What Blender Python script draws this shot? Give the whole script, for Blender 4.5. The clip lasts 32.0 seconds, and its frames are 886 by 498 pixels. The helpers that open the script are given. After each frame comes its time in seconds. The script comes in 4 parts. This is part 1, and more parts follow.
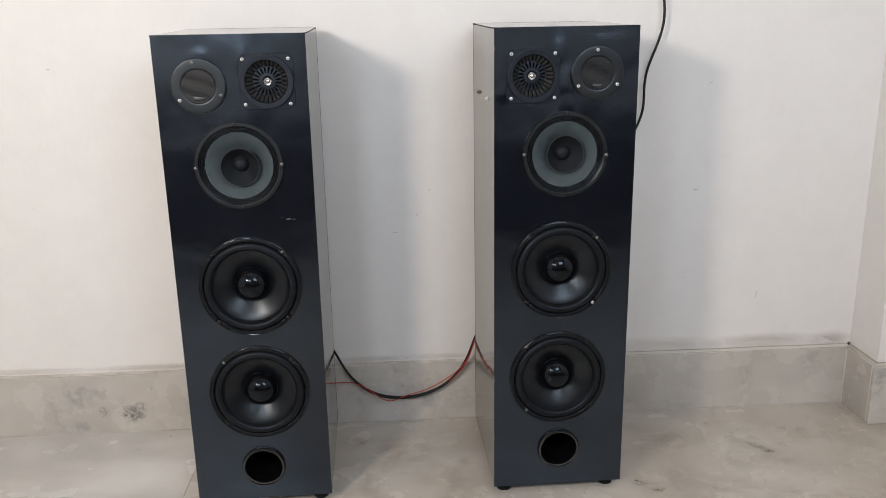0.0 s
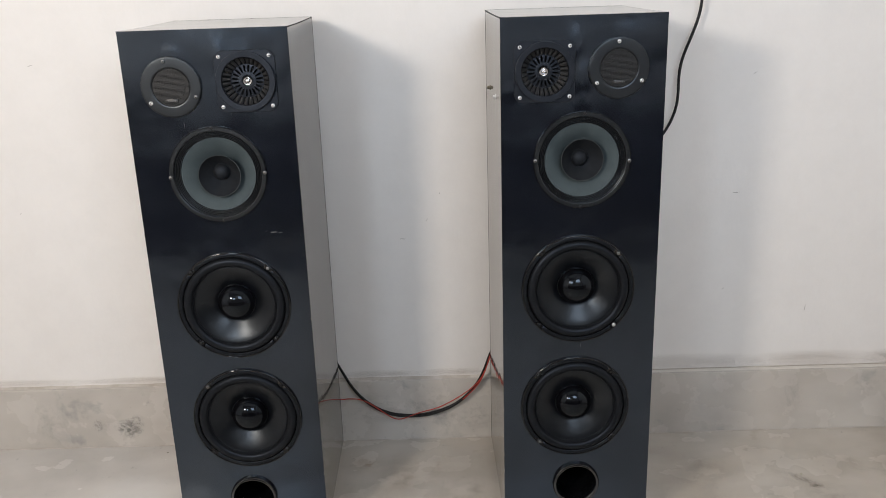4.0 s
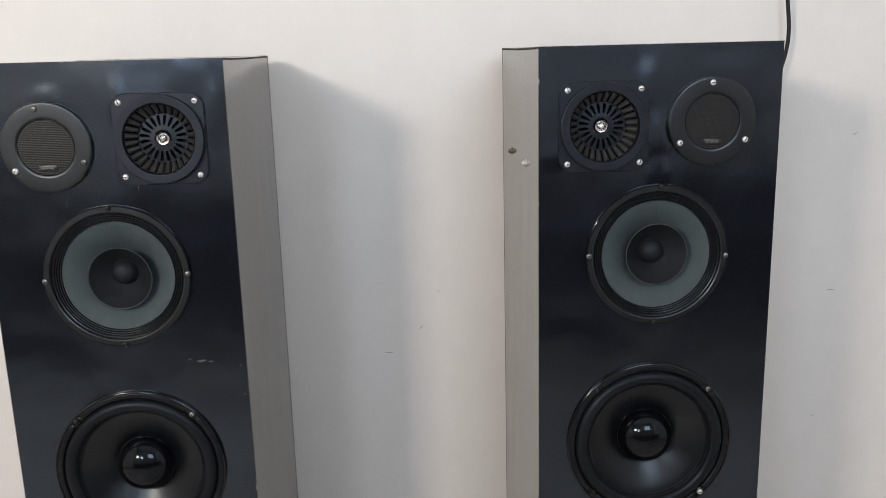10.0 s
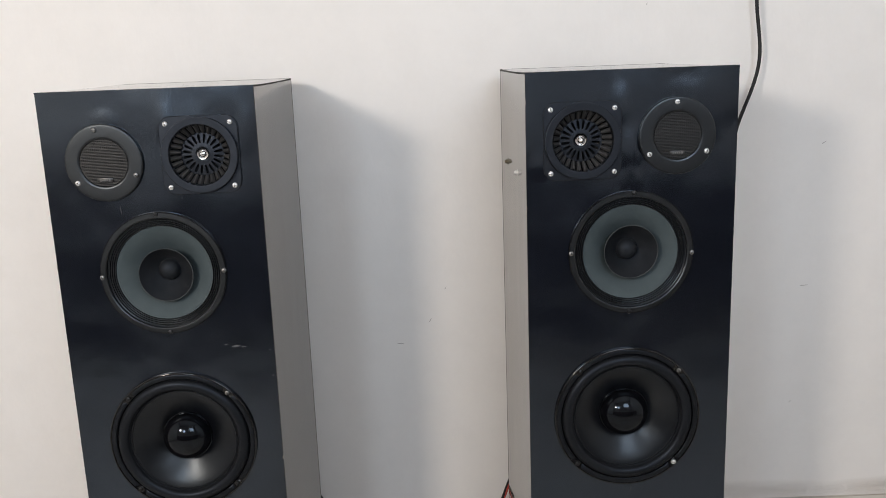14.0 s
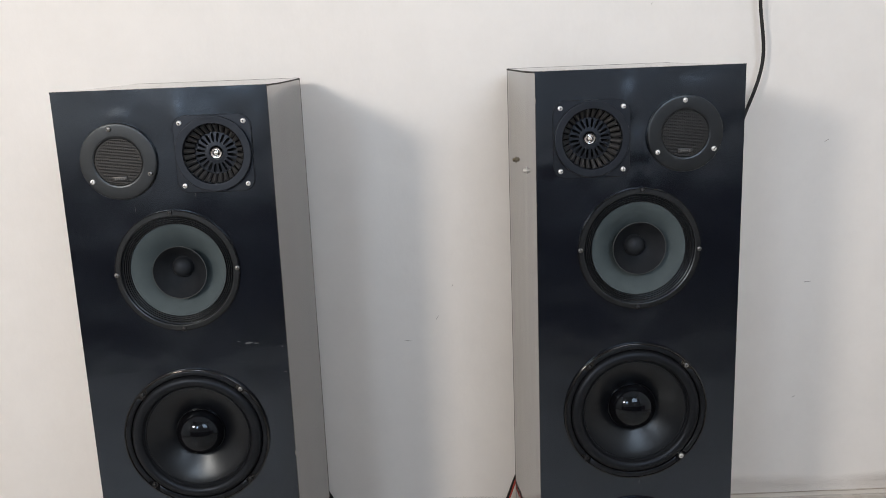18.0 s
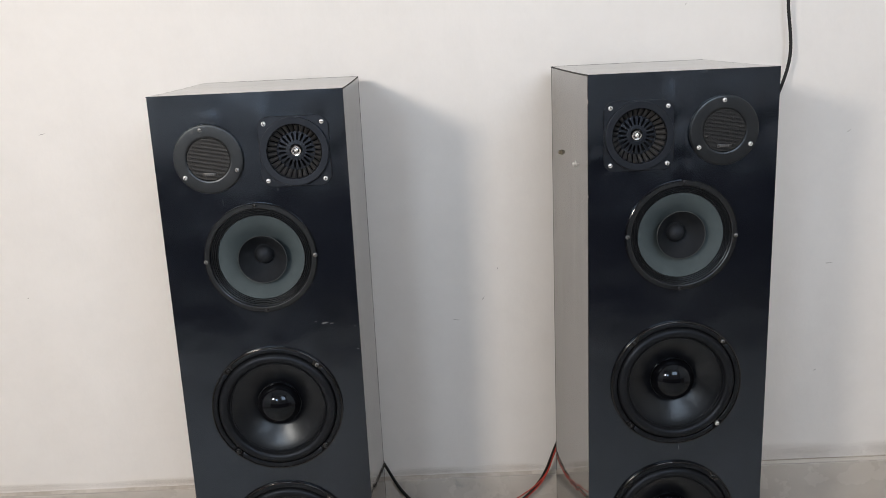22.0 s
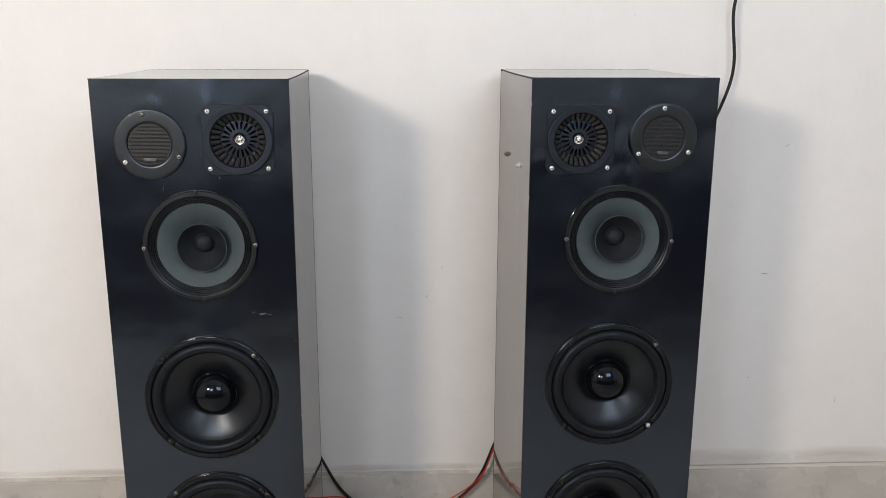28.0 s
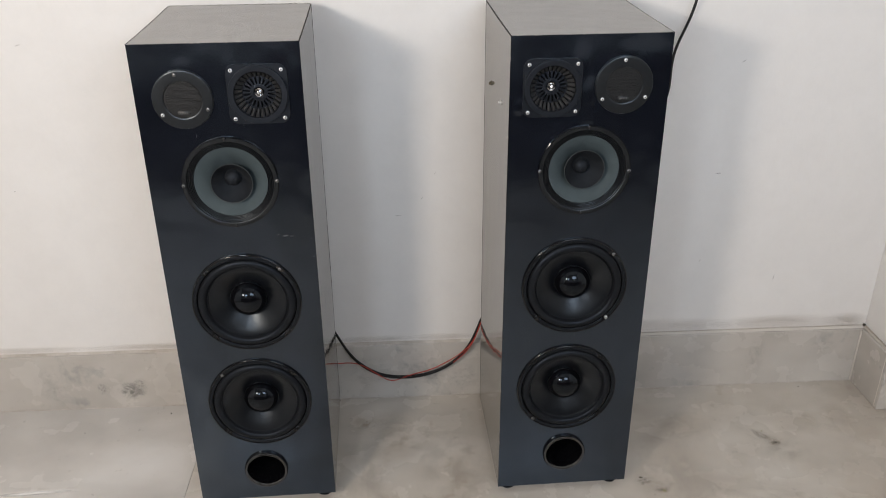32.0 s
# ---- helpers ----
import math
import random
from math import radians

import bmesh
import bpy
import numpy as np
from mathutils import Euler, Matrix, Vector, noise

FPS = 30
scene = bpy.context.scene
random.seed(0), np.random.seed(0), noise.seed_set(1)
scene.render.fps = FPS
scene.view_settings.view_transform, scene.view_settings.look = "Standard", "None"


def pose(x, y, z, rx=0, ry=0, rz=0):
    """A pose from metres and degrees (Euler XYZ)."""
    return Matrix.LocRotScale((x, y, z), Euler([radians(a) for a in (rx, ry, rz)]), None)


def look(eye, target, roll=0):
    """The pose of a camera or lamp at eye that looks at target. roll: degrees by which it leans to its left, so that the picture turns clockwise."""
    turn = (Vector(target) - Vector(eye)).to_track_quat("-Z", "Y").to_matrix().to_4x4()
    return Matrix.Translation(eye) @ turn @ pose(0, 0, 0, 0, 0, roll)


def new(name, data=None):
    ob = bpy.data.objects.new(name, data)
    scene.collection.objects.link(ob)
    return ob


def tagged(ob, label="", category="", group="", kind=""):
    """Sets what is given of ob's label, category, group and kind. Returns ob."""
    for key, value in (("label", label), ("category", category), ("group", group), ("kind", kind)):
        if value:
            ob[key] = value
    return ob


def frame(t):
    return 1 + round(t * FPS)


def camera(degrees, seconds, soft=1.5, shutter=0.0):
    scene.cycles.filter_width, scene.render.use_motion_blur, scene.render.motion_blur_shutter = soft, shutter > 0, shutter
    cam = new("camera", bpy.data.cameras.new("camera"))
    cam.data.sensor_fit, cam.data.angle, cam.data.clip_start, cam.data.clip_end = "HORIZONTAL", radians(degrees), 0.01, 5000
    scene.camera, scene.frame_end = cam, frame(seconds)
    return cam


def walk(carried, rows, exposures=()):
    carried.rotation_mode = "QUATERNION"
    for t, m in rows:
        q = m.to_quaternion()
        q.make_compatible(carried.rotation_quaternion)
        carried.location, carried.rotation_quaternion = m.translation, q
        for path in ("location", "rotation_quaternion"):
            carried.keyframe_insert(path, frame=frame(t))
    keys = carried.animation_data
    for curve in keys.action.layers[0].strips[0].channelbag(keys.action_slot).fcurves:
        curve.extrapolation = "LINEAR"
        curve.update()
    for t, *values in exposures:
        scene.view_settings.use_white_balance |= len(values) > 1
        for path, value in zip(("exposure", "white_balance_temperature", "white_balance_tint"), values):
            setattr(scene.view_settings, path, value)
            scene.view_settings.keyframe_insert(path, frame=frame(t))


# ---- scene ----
cam = camera(56.4, 32.0, soft=0.8, shutter=0.4)
PATH = [
    (0, (0.184, 0.432, 1.028), (0.287, 2.356, 0.491), -1.0),
    (0.5, (0.199, 0.437, 1.021), (0.303, 2.359, 0.478), -1.0),
    (1, (0.217, 0.439, 1.02), (0.312, 2.368, 0.499), -1.1),
    (1.5, (0.207, 0.446, 1.008), (0.292, 2.38, 0.506), -1.3),
    (2, (0.231, 0.547, 0.996), (0.267, 2.459, 0.411), -1.6),
    (2.2, (0.229, 0.619, 1.001), (0.272, 2.507, 0.345), -1.5),
    (2.5, (0.238, 0.716, 1.034), (0.272, 2.588, 0.332), -1.5),
    (4.5, (0.288, 0.576, 1.057), (0.261, 2.496, 0.498), -1.9),
    (5, (0.235, 0.558, 1.068), (0.269, 2.48, 0.515), -1.5),
    (5.3, (0.251, 0.557, 1.042), (0.252, 2.511, 0.615), -1.4),
    (5.5, (0.201, 0.582, 1.063), (0.254, 2.538, 0.649), -1.4),
    (5.8, (0.24, 0.66, 1.038), (0.234, 2.628, 0.678), -1.4),
    (6, (0.229, 0.729, 1.044), (0.229, 2.695, 0.677), -1.4),
    (6.3, (0.221, 0.858, 1.05), (0.208, 2.824, 0.685), -1.5),
    (6.5, (0.165, 0.969, 1.049), (0.185, 2.937, 0.698), -1.5),
    (6.7, (0.132, 1.058, 1.057), (0.13, 3.024, 0.695), -1.6),
    (7, (0.08, 1.127, 1.037), (0.091, 3.096, 0.688), -1.5),
    (7.2, (0.077, 1.15, 1.028), (0.065, 3.117, 0.67), -1.7),
    (7.5, (0.083, 1.173, 1.0), (0.072, 3.137, 0.626), -1.6),
    (8, (0.16, 1.173, 0.992), (0.167, 3.139, 0.626), -1.4),
    (8.2, (0.205, 1.173, 0.99), (0.236, 3.135, 0.601), -1.3),
    (8.5, (0.243, 1.174, 0.976), (0.31, 3.132, 0.57), -1.2),
    (9, (0.253, 1.168, 0.97), (0.315, 3.122, 0.55), -1.3),
    (9.5, (0.246, 1.141, 0.973), (0.306, 3.095, 0.548), -1.4),
    (10, (0.241, 1.091, 0.989), (0.282, 3.044, 0.562), -1.5),
    (10.5, (0.247, 1.04, 1.003), (0.247, 2.994, 0.578), -1.8),
    (11, (0.261, 0.997, 1.009), (0.257, 2.96, 0.627), -1.8),
    (11.5, (0.256, 0.977, 1.01), (0.259, 2.946, 0.663), -1.6),
    (12, (0.259, 0.976, 1.012), (0.265, 2.944, 0.658), -1.7),
    (12.5, (0.266, 0.97, 1.009), (0.264, 2.937, 0.649), -1.7),
    (13, (0.267, 0.969, 1.007), (0.266, 2.935, 0.639), -1.8),
    (13.5, (0.266, 0.963, 1.002), (0.261, 2.923, 0.605), -1.9),
    (14, (0.265, 0.943, 1.011), (0.256, 2.9, 0.599), -2.1),
    (14.5, (0.264, 0.937, 1.015), (0.261, 2.894, 0.601), -2.2),
    (16.5, (0.251, 0.928, 1.02), (0.25, 2.884, 0.601), -2.5),
    (17, (0.244, 0.93, 1.02), (0.249, 2.884, 0.598), -2.2),
    (17.5, (0.245, 0.93, 1.021), (0.244, 2.884, 0.594), -2.1),
    (18, (0.244, 0.929, 1.011), (0.245, 2.886, 0.598), -2.2),
    (18.5, (0.242, 0.93, 1.012), (0.245, 2.886, 0.592), -2.3),
    (19, (0.237, 0.929, 1.016), (0.241, 2.883, 0.59), -2.4),
    (19.5, (0.238, 0.929, 1.015), (0.232, 2.884, 0.59), -2.5),
    (20, (0.232, 0.928, 1.013), (0.231, 2.882, 0.585), -2.5),
    (20.5, (0.223, 0.923, 1.021), (0.222, 2.875, 0.588), -2.4),
    (21, (0.205, 0.883, 1.041), (0.197, 2.832, 0.593), -2.4),
    (21.5, (0.172, 0.843, 1.045), (0.164, 2.789, 0.584), -2.5),
    (22, (0.161, 0.822, 1.053), (0.149, 2.767, 0.588), -2.6),
    (22.5, (0.148, 0.818, 1.043), (0.151, 2.762, 0.573), -2.6),
    (23, (0.158, 0.819, 1.034), (0.218, 2.752, 0.526), -1.2),
    (23.5, (0.171, 0.817, 1.029), (0.233, 2.751, 0.525), -0.0),
    (24, (0.176, 0.812, 1.023), (0.233, 2.75, 0.532), 0.3),
    (24.5, (0.17, 0.81, 1.03), (0.237, 2.751, 0.551), 0.3),
    (25, (0.178, 0.809, 1.034), (0.238, 2.751, 0.56), 0.3),
    (25.5, (0.172, 0.811, 1.042), (0.247, 2.752, 0.563), 0.2),
    (27.5, (0.182, 0.813, 1.047), (0.27, 2.756, 0.58), 0.4),
    (28, (0.188, 0.811, 1.042), (0.276, 2.756, 0.585), 0.2),
    (28.3, (0.183, 0.808, 1.037), (0.28, 2.741, 0.533), 0.2),
    (28.5, (0.183, 0.804, 1.016), (0.279, 2.712, 0.426), 0.4),
    (28.7, (0.19, 0.807, 1.01), (0.286, 2.679, 0.312), 0.2),
    (29, (0.185, 0.808, 1.002), (0.35, 2.65, 0.242), 0.9),
    (29.5, (0.213, 0.755, 1.044), (0.372, 2.593, 0.272), 0.8),
    (29.8, (0.192, 0.706, 1.086), (0.357, 2.51, 0.239), 0.8),
    (30, (0.189, 0.684, 1.116), (0.349, 2.474, 0.238), 0.6),
    (30.2, (0.181, 0.668, 1.176), (0.344, 2.456, 0.295), 0.6),
    (30.5, (0.183, 0.656, 1.246), (0.339, 2.454, 0.383), 0.4),
    (30.8, (0.178, 0.651, 1.301), (0.338, 2.463, 0.47), 0.5),
    (31, (0.175, 0.641, 1.311), (0.324, 2.462, 0.497), 0.2),
    (31.2, (0.173, 0.635, 1.314), (0.303, 2.458, 0.501), 0.1),
    (31.5, (0.177, 0.632, 1.303), (0.28, 2.455, 0.486), -0.3),
    (32, (0.184, 0.638, 1.294), (0.277, 2.438, 0.426), -0.4),
]
walk(cam, [(t, look(eye, target, roll)) for t, eye, target, roll in PATH],
     [(0, 0.0), (5.5, 0.0), (7, -0.08), (14, -0.07), (22, -0.07), (25, -0.05), (28.5, 0.0), (31, 0.0), (32, -0.07)])

# ---- light ----
world = bpy.data.worlds.new("sky")
scene.world = world
world.use_nodes = True
wn = world.node_tree.nodes
sky = wn.new("ShaderNodeTexSky")
sky.sky_type, sky.sun_disc = "NISHITA", False
sky.sun_elevation, sky.sun_rotation = radians(40), radians(200)
wn["Background"].inputs["Strength"].default_value = 0.1
world.node_tree.links.new(sky.outputs["Color"], wn["Background"].inputs["Color"])


def window_light(name, place, aim, width, height, watts, colour):
    lamp = bpy.data.lights.new(name, "AREA")
    lamp.shape, lamp.size, lamp.size_y, lamp.energy, lamp.color = "RECTANGLE", width, height, watts, colour
    ob = new(name, lamp)
    ob.matrix_world = look(place, aim)
    return ob


# unseen rear wall: a small warm opening and a small cool one that throw the two shadow edges, and a wide high window
# added as fill
window_light("warm_window_light", (-1.027, 0.142, 1.518), (0.70, 3.0, 0.30), 0.30, 0.26, 26.0, (1.0, 0.89, 0.775))
window_light("cool_window_light", (-0.41, 0.092, 1.37), (-0.41, 3, 1.37), 0.26, 0.34, 7.6, (0.73, 0.855, 1.0))
window_light("high_window_light", (0.84, 0.092, 1.72), (0.84, 3, 1.60), 0.8, 0.7, 16.7, (0.79, 0.885, 1.0))

# ---- room ----
X0, X1, Y0, Y1, TOP = -1.5, 1.76, 0.10, 2.445, 2.75
XC, YP = 1.386, 2.312  # where the wall steps forward into a pilaster, and the pilaster's face
SKIRT_H, SKIRT_T = 0.160, 0.012


# ---- materials ----
def material(name, colour, rough=0.5, metal=0.0, spec=0.5, tint=(1, 1, 1)):
    m = bpy.data.materials.new(name)
    m.use_nodes = True
    b = m.node_tree.nodes["Principled BSDF"]
    b.inputs["Base Color"].default_value = (*colour, 1)
    b.inputs["Roughness"].default_value = rough
    b.inputs["Metallic"].default_value = metal
    b.inputs["Specular IOR Level"].default_value = spec
    b.inputs["Specular Tint"].default_value = (*tint, 1)
    return m, m.node_tree, b


def node(tree, kind, **inputs):
    n = tree.nodes.new(kind)
    for key, value in inputs.items():
        n.inputs[key.replace("_", " ")].default_value = value
    return n


def coords(tree, scale=(1, 1, 1), loc=(0, 0, 0), space="Object", shift=False):
    tc = tree.nodes.new("ShaderNodeTexCoord")
    mp = tree.nodes.new("ShaderNodeMapping")
    mp.inputs["Scale"].default_value = scale
    mp.inputs["Location"].default_value = loc
    tree.links.new(tc.outputs[space], mp.inputs["Vector"])
    if not shift:
        return mp.outputs["Vector"]
    info = tree.nodes.new("ShaderNodeObjectInfo")
    mul = tree.nodes.new("ShaderNodeVectorMath")
    mul.operation = "MULTIPLY_ADD"
    mul.inputs[0].default_value = (7.3, 3.1, 5.7)
    tree.links.new(info.outputs["Random"], mul.inputs[1])
    tree.links.new(mp.outputs["Vector"], mul.inputs[2])
    return mul.outputs["Vector"]


def noise_tex(tree, vec, scale, detail=4, rough=0.55, distort=0.0):
    n = node(tree, "ShaderNodeTexNoise", Scale=scale, Detail=detail, Roughness=rough, Distortion=distort)
    tree.links.new(vec, n.inputs["Vector"])
    return n.outputs["Fac"]


def ramp(tree, fac, stops):
    r = tree.nodes.new("ShaderNodeValToRGB")
    e = r.color_ramp.elements
    while len(e) < len(stops):
        e.new(0.5)
    for k, (pos, colour) in zip(e, stops):
        k.position, k.color = pos, (*colour, 1)
    tree.links.new(fac, r.inputs["Fac"])
    return r.outputs["Color"]


def blend(tree, fac, a, b, mode="MIX"):
    m = tree.nodes.new("ShaderNodeMix")
    m.data_type, m.blend_type = "RGBA", mode
    for socket, value in ((m.inputs[0], fac), (m.inputs[6], a), (m.inputs[7], b)):
        if isinstance(value, bpy.types.NodeSocket):
            tree.links.new(value, socket)
        else:
            socket.default_value = value
    return m.outputs[2]


def bump(tree, bsdf, fac, strength, distance):
    n = node(tree, "ShaderNodeBump", Strength=strength, Distance=distance)
    tree.links.new(fac, n.inputs["Height"])
    tree.links.new(n.outputs["Normal"], bsdf.inputs["Normal"])
    return n


def grey(v):
    return (v, v, v)


# white wall paint: brushed unevenness, faint yellowish and grey patches
PAINT, t, b = material("white_wall_paint", (0.78, 0.765, 0.745), 0.55, spec=0.3)
v = coords(t)
big = ramp(t, noise_tex(t, v, 1.6, 3), [(0.3, (0.785, 0.762, 0.742)), (0.7, (0.815, 0.796, 0.779))])
fine = ramp(t, noise_tex(t, v, 14, 6, 0.7), [(0.35, grey(0.972)), (0.6, grey(1.0))])
t.links.new(blend(t, 1.0, big, fine, "MULTIPLY"), b.inputs["Base Color"])
bump(t, b, noise_tex(t, coords(t, (1, 1, 0.5)), 9, 5, 0.6), 0.16, 0.01)

# dark finish of an unseen band, added for the gloss fronts to mirror
REAR, t, b = material("dark_reflection_backing", (0.3, 0.29, 0.3), 0.6, spec=0.3)
t.links.new(ramp(t, noise_tex(t, coords(t), 2.0, 4), [(0.3, (0.045, 0.048, 0.058)), (0.7, (0.080, 0.080, 0.092))]), b.inputs["Base Color"])


def marble(name, light, dark, warm, rough, blots=0.6, blot_colour=(0.26, 0.245, 0.225)):
    m, t, b = material(name, light, rough, spec=0.5)
    v = coords(t, shift=True)
    cloud = noise_tex(t, v, 2.3, 4, 0.5, 0.2)
    base = ramp(t, cloud, [(0.30, dark), (0.50, light), (0.72, warm)])
    streak = noise_tex(t, coords(t, (1.8, 3.2, 3.2), shift=True), 2.0, 5, 0.5, 0.3)
    veil = ramp(t, streak, [(0.34, grey(0.89)), (0.52, grey(1.0)), (0.66, grey(1.04))])
    base = blend(t, 1.0, base, veil, "MULTIPLY")
    vein = node(t, "ShaderNodeTexNoise", Scale=1.9, Detail=4, Roughness=0.5, Distortion=1.1)
    t.links.new(v, vein.inputs["Vector"])
    line = ramp(t, vein.outputs["Fac"], [(0.455, grey(0)), (0.495, grey(1)), (0.505, grey(1)), (0.550, grey(0))])
    patchy = ramp(t, noise_tex(t, v, 1.7, 3), [(0.50, grey(0)), (0.72, grey(0.20))])
    fac = blend(t, 1.0, line, patchy, "MULTIPLY")
    base = blend(t, fac, base, (*[c * 0.55 for c in dark], 1))
    blot = ramp(t, noise_tex(t, v, 13, 5, 0.6, 0.2), [(0.56, grey(0)), (0.72, grey(1))])
    where = ramp(t, noise_tex(t, v, 3.1, 2), [(0.50, grey(0)), (0.62, grey(blots))])
    base = blend(t, blend(t, 1.0, blot, where, "MULTIPLY"), base, (*blot_colour, 1))
    speck = ramp(t, noise_tex(t, v, 38, 4, 0.7), [(0.26, grey(0.80)), (0.36, grey(1.0))])
    t.links.new(blend(t, 1.0, base, speck, "MULTIPLY"), b.inputs["Base Color"])
    t.links.new(ramp(t, noise_tex(t, v, 11, 5), [(0.3, grey(rough * 0.75)), (0.7, grey(rough * 1.35))]), b.inputs["Roughness"])
    bump(t, b, noise_tex(t, v, 60, 3), 0.05, 0.002)
    return m


FLOOR = marble("floor_marble", (0.535, 0.490, 0.432), (0.40, 0.345, 0.285), (0.63, 0.60, 0.56), 0.24, 0.7, (0.30, 0.235, 0.17))
PALE_FLOOR = marble("pale_floor_marble", (0.59, 0.565, 0.535), (0.46, 0.435, 0.41), (0.69, 0.675, 0.655), 0.22, 0.4)
SKIRT = marble("skirting_marble", (0.525, 0.490, 0.450), (0.405, 0.370, 0.330), (0.605, 0.58, 0.545), 0.24, 0.8, (0.25, 0.25, 0.25))
GROUT = material("joint_filler", (0.36, 0.33, 0.29), 0.9)[0]

COOL = (0.67, 0.79, 1.0)
SOFT_COOL = (0.80, 0.90, 1.0)
# black gloss laminate: slightly wavy sheet with smears
def black_laminate(swells):
    m, t, b = material("black_gloss_laminate", (0.006, 0.008, 0.013), 0.08, spec=1.0, tint=(0.64, 0.80, 1.0))
    v = coords(t)
    t.links.new(ramp(t, noise_tex(t, v, 7, 5, 0.6), [(0.35, (0.0026, 0.0030, 0.0052)), (0.7, (0.0048, 0.0056, 0.0092))]), b.inputs["Base Color"])
    # polish left unevenly wiped: hazy smears between clear gloss
    wiped = ramp(t, noise_tex(t, coords(t, (1.0, 1.0, 0.75)), 6, 2.5, 0.5, 0.5), [(0.30, grey(0)), (0.80, grey(1))])
    clear = ramp(t, noise_tex(t, v, 9, 6, 0.7), [(0.3, grey(0.08)), (0.7, grey(0.19))])
    t.links.new(blend(t, wiped, clear, (0.23, 0.23, 0.23, 1)), b.inputs["Roughness"])
    last = bump(t, b, noise_tex(t, v, 10, 1.5, 0.4), 0.62, 0.006)
    # the sheet swells a little where it was drawn round the cut-outs
    for x, z, wide, tall, high in swells:
        tc = t.nodes.new("ShaderNodeTexCoord")
        mp = t.nodes.new("ShaderNodeMapping")
        mp.inputs["Scale"].default_value = (1 / wide, 0, 1 / tall)
        mp.inputs["Location"].default_value = (-x / wide, 0, -z / tall)
        t.links.new(tc.outputs["Object"], mp.inputs["Vector"])
        g = t.nodes.new("ShaderNodeTexGradient")
        g.gradient_type = "SPHERICAL"
        t.links.new(mp.outputs["Vector"], g.inputs["Vector"])
        ease = t.nodes.new("ShaderNodeMapRange")
        ease.interpolation_type = "SMOOTHERSTEP"
        t.links.new(g.outputs["Fac"], ease.inputs["Value"])
        nb = node(t, "ShaderNodeBump", Strength=1.0, Distance=high)
        t.links.new(ease.outputs["Result"], nb.inputs["Height"])
        t.links.new(last.outputs["Normal"], nb.inputs["Normal"])
        last = nb
    for scale, strength, dist in ((34, 0.06, 0.0012), (700, 0.10, 0.0005)):
        nb = node(t, "ShaderNodeBump", Strength=strength, Distance=dist)
        t.links.new(noise_tex(t, v, scale, 3, 0.5), nb.inputs["Height"])
        t.links.new(last.outputs["Normal"], nb.inputs["Normal"])
        last = nb
    t.links.new(last.outputs["Normal"], b.inputs["Normal"])
    return m


# grey-brown gloss laminate of the cabinet
SIDE, t, b = material("grey_gloss_laminate", (0.09, 0.085, 0.077), 0.07, spec=0.7)
v = coords(t, (1, 1, 0.25))
t.links.new(ramp(t, noise_tex(t, v, 14, 6, 0.6), [(0.3, (0.134, 0.123, 0.111)), (0.7, (0.175, 0.162, 0.148))]), b.inputs["Base Color"])
t.links.new(ramp(t, noise_tex(t, v, 7, 5), [(0.3, grey(0.03)), (0.7, grey(0.075))]), b.inputs["Roughness"])
bump(t, b, noise_tex(t, coords(t, (1, 1, 0.3)), 16, 1), 0.12, 0.004)

EDGE = material("dark_edge_band", (0.022, 0.018, 0.015), 0.6, spec=0.25)[0]
PLASTIC, t, b = material("black_moulded_plastic", (0.022, 0.023, 0.025), 0.42, spec=0.36, tint=COOL)
t.links.new(ramp(t, noise_tex(t, coords(t), 60, 5), [(0.3, (0.0055, 0.0058, 0.007)), (0.7, (0.010, 0.0105, 0.012))]), b.inputs["Base Color"])
bump(t, b, noise_tex(t, coords(t), 900, 2), 0.12, 0.0004)
DOME, t, b = material("grey_black_plastic", (0.026, 0.026, 0.027), 0.34, spec=0.55, tint=SOFT_COOL)
t.links.new(ramp(t, noise_tex(t, coords(t), 60, 5), [(0.3, (0.0050, 0.0050, 0.0054)), (0.7, (0.0085, 0.0085, 0.0088))]), b.inputs["Base Color"])
bump(t, b, noise_tex(t, coords(t), 900, 2), 0.12, 0.0004)
FIN = material("glossy_black_plastic", (0.028, 0.028, 0.029), 0.36, spec=1.0)[0]
GLOSSY, t, b = material("gloss_black_frame", (0.005, 0.0053, 0.0062), 0.08, spec=0.38)
t.links.new(ramp(t, noise_tex(t, coords(t), 40, 5), [(0.3, grey(0.04)), (0.7, grey(0.09))]), b.inputs["Roughness"])
GLASSY = material("polished_black_plastic", (0.004, 0.0042, 0.005), 0.06, spec=1.0)[0]
SATIN, t, b = material("satin_black_gasket", (0.011, 0.0115, 0.0125), 0.36, spec=0.26, tint=COOL)
t.links.new(ramp(t, noise_tex(t, coords(t), 70, 5), [(0.3, (0.005, 0.0053, 0.006)), (0.7, (0.009, 0.0094, 0.0105))]), b.inputs["Base Color"])
RUBBER, t, b = material("black_rubber", (0.007, 0.0075, 0.0085), 0.4, spec=0.22, tint=COOL)
t.links.new(ramp(t, noise_tex(t, coords(t), 35, 4), [(0.3, grey(0.32)), (0.7, grey(0.48))]), b.inputs["Roughness"])
PLEAT = material("varnished_pleats", (0.008, 0.0083, 0.009), 0.30, spec=0.5, tint=SOFT_COOL)[0]
CONE, t, b = material("black_cone", (0.008, 0.008, 0.009), 0.25, spec=0.40, tint=(0.82, 0.91, 1.0))
t.links.new(ramp(t, noise_tex(t, coords(t), 70, 6, 0.75), [(0.3, (0.0024, 0.0028, 0.0040)), (0.75, (0.0042, 0.0047, 0.0062))]), b.inputs["Base Color"])
t.links.new(ramp(t, noise_tex(t, coords(t), 90, 6, 0.75), [(0.35, grey(0.29)), (0.65, grey(0.33))]), b.inputs["Roughness"])
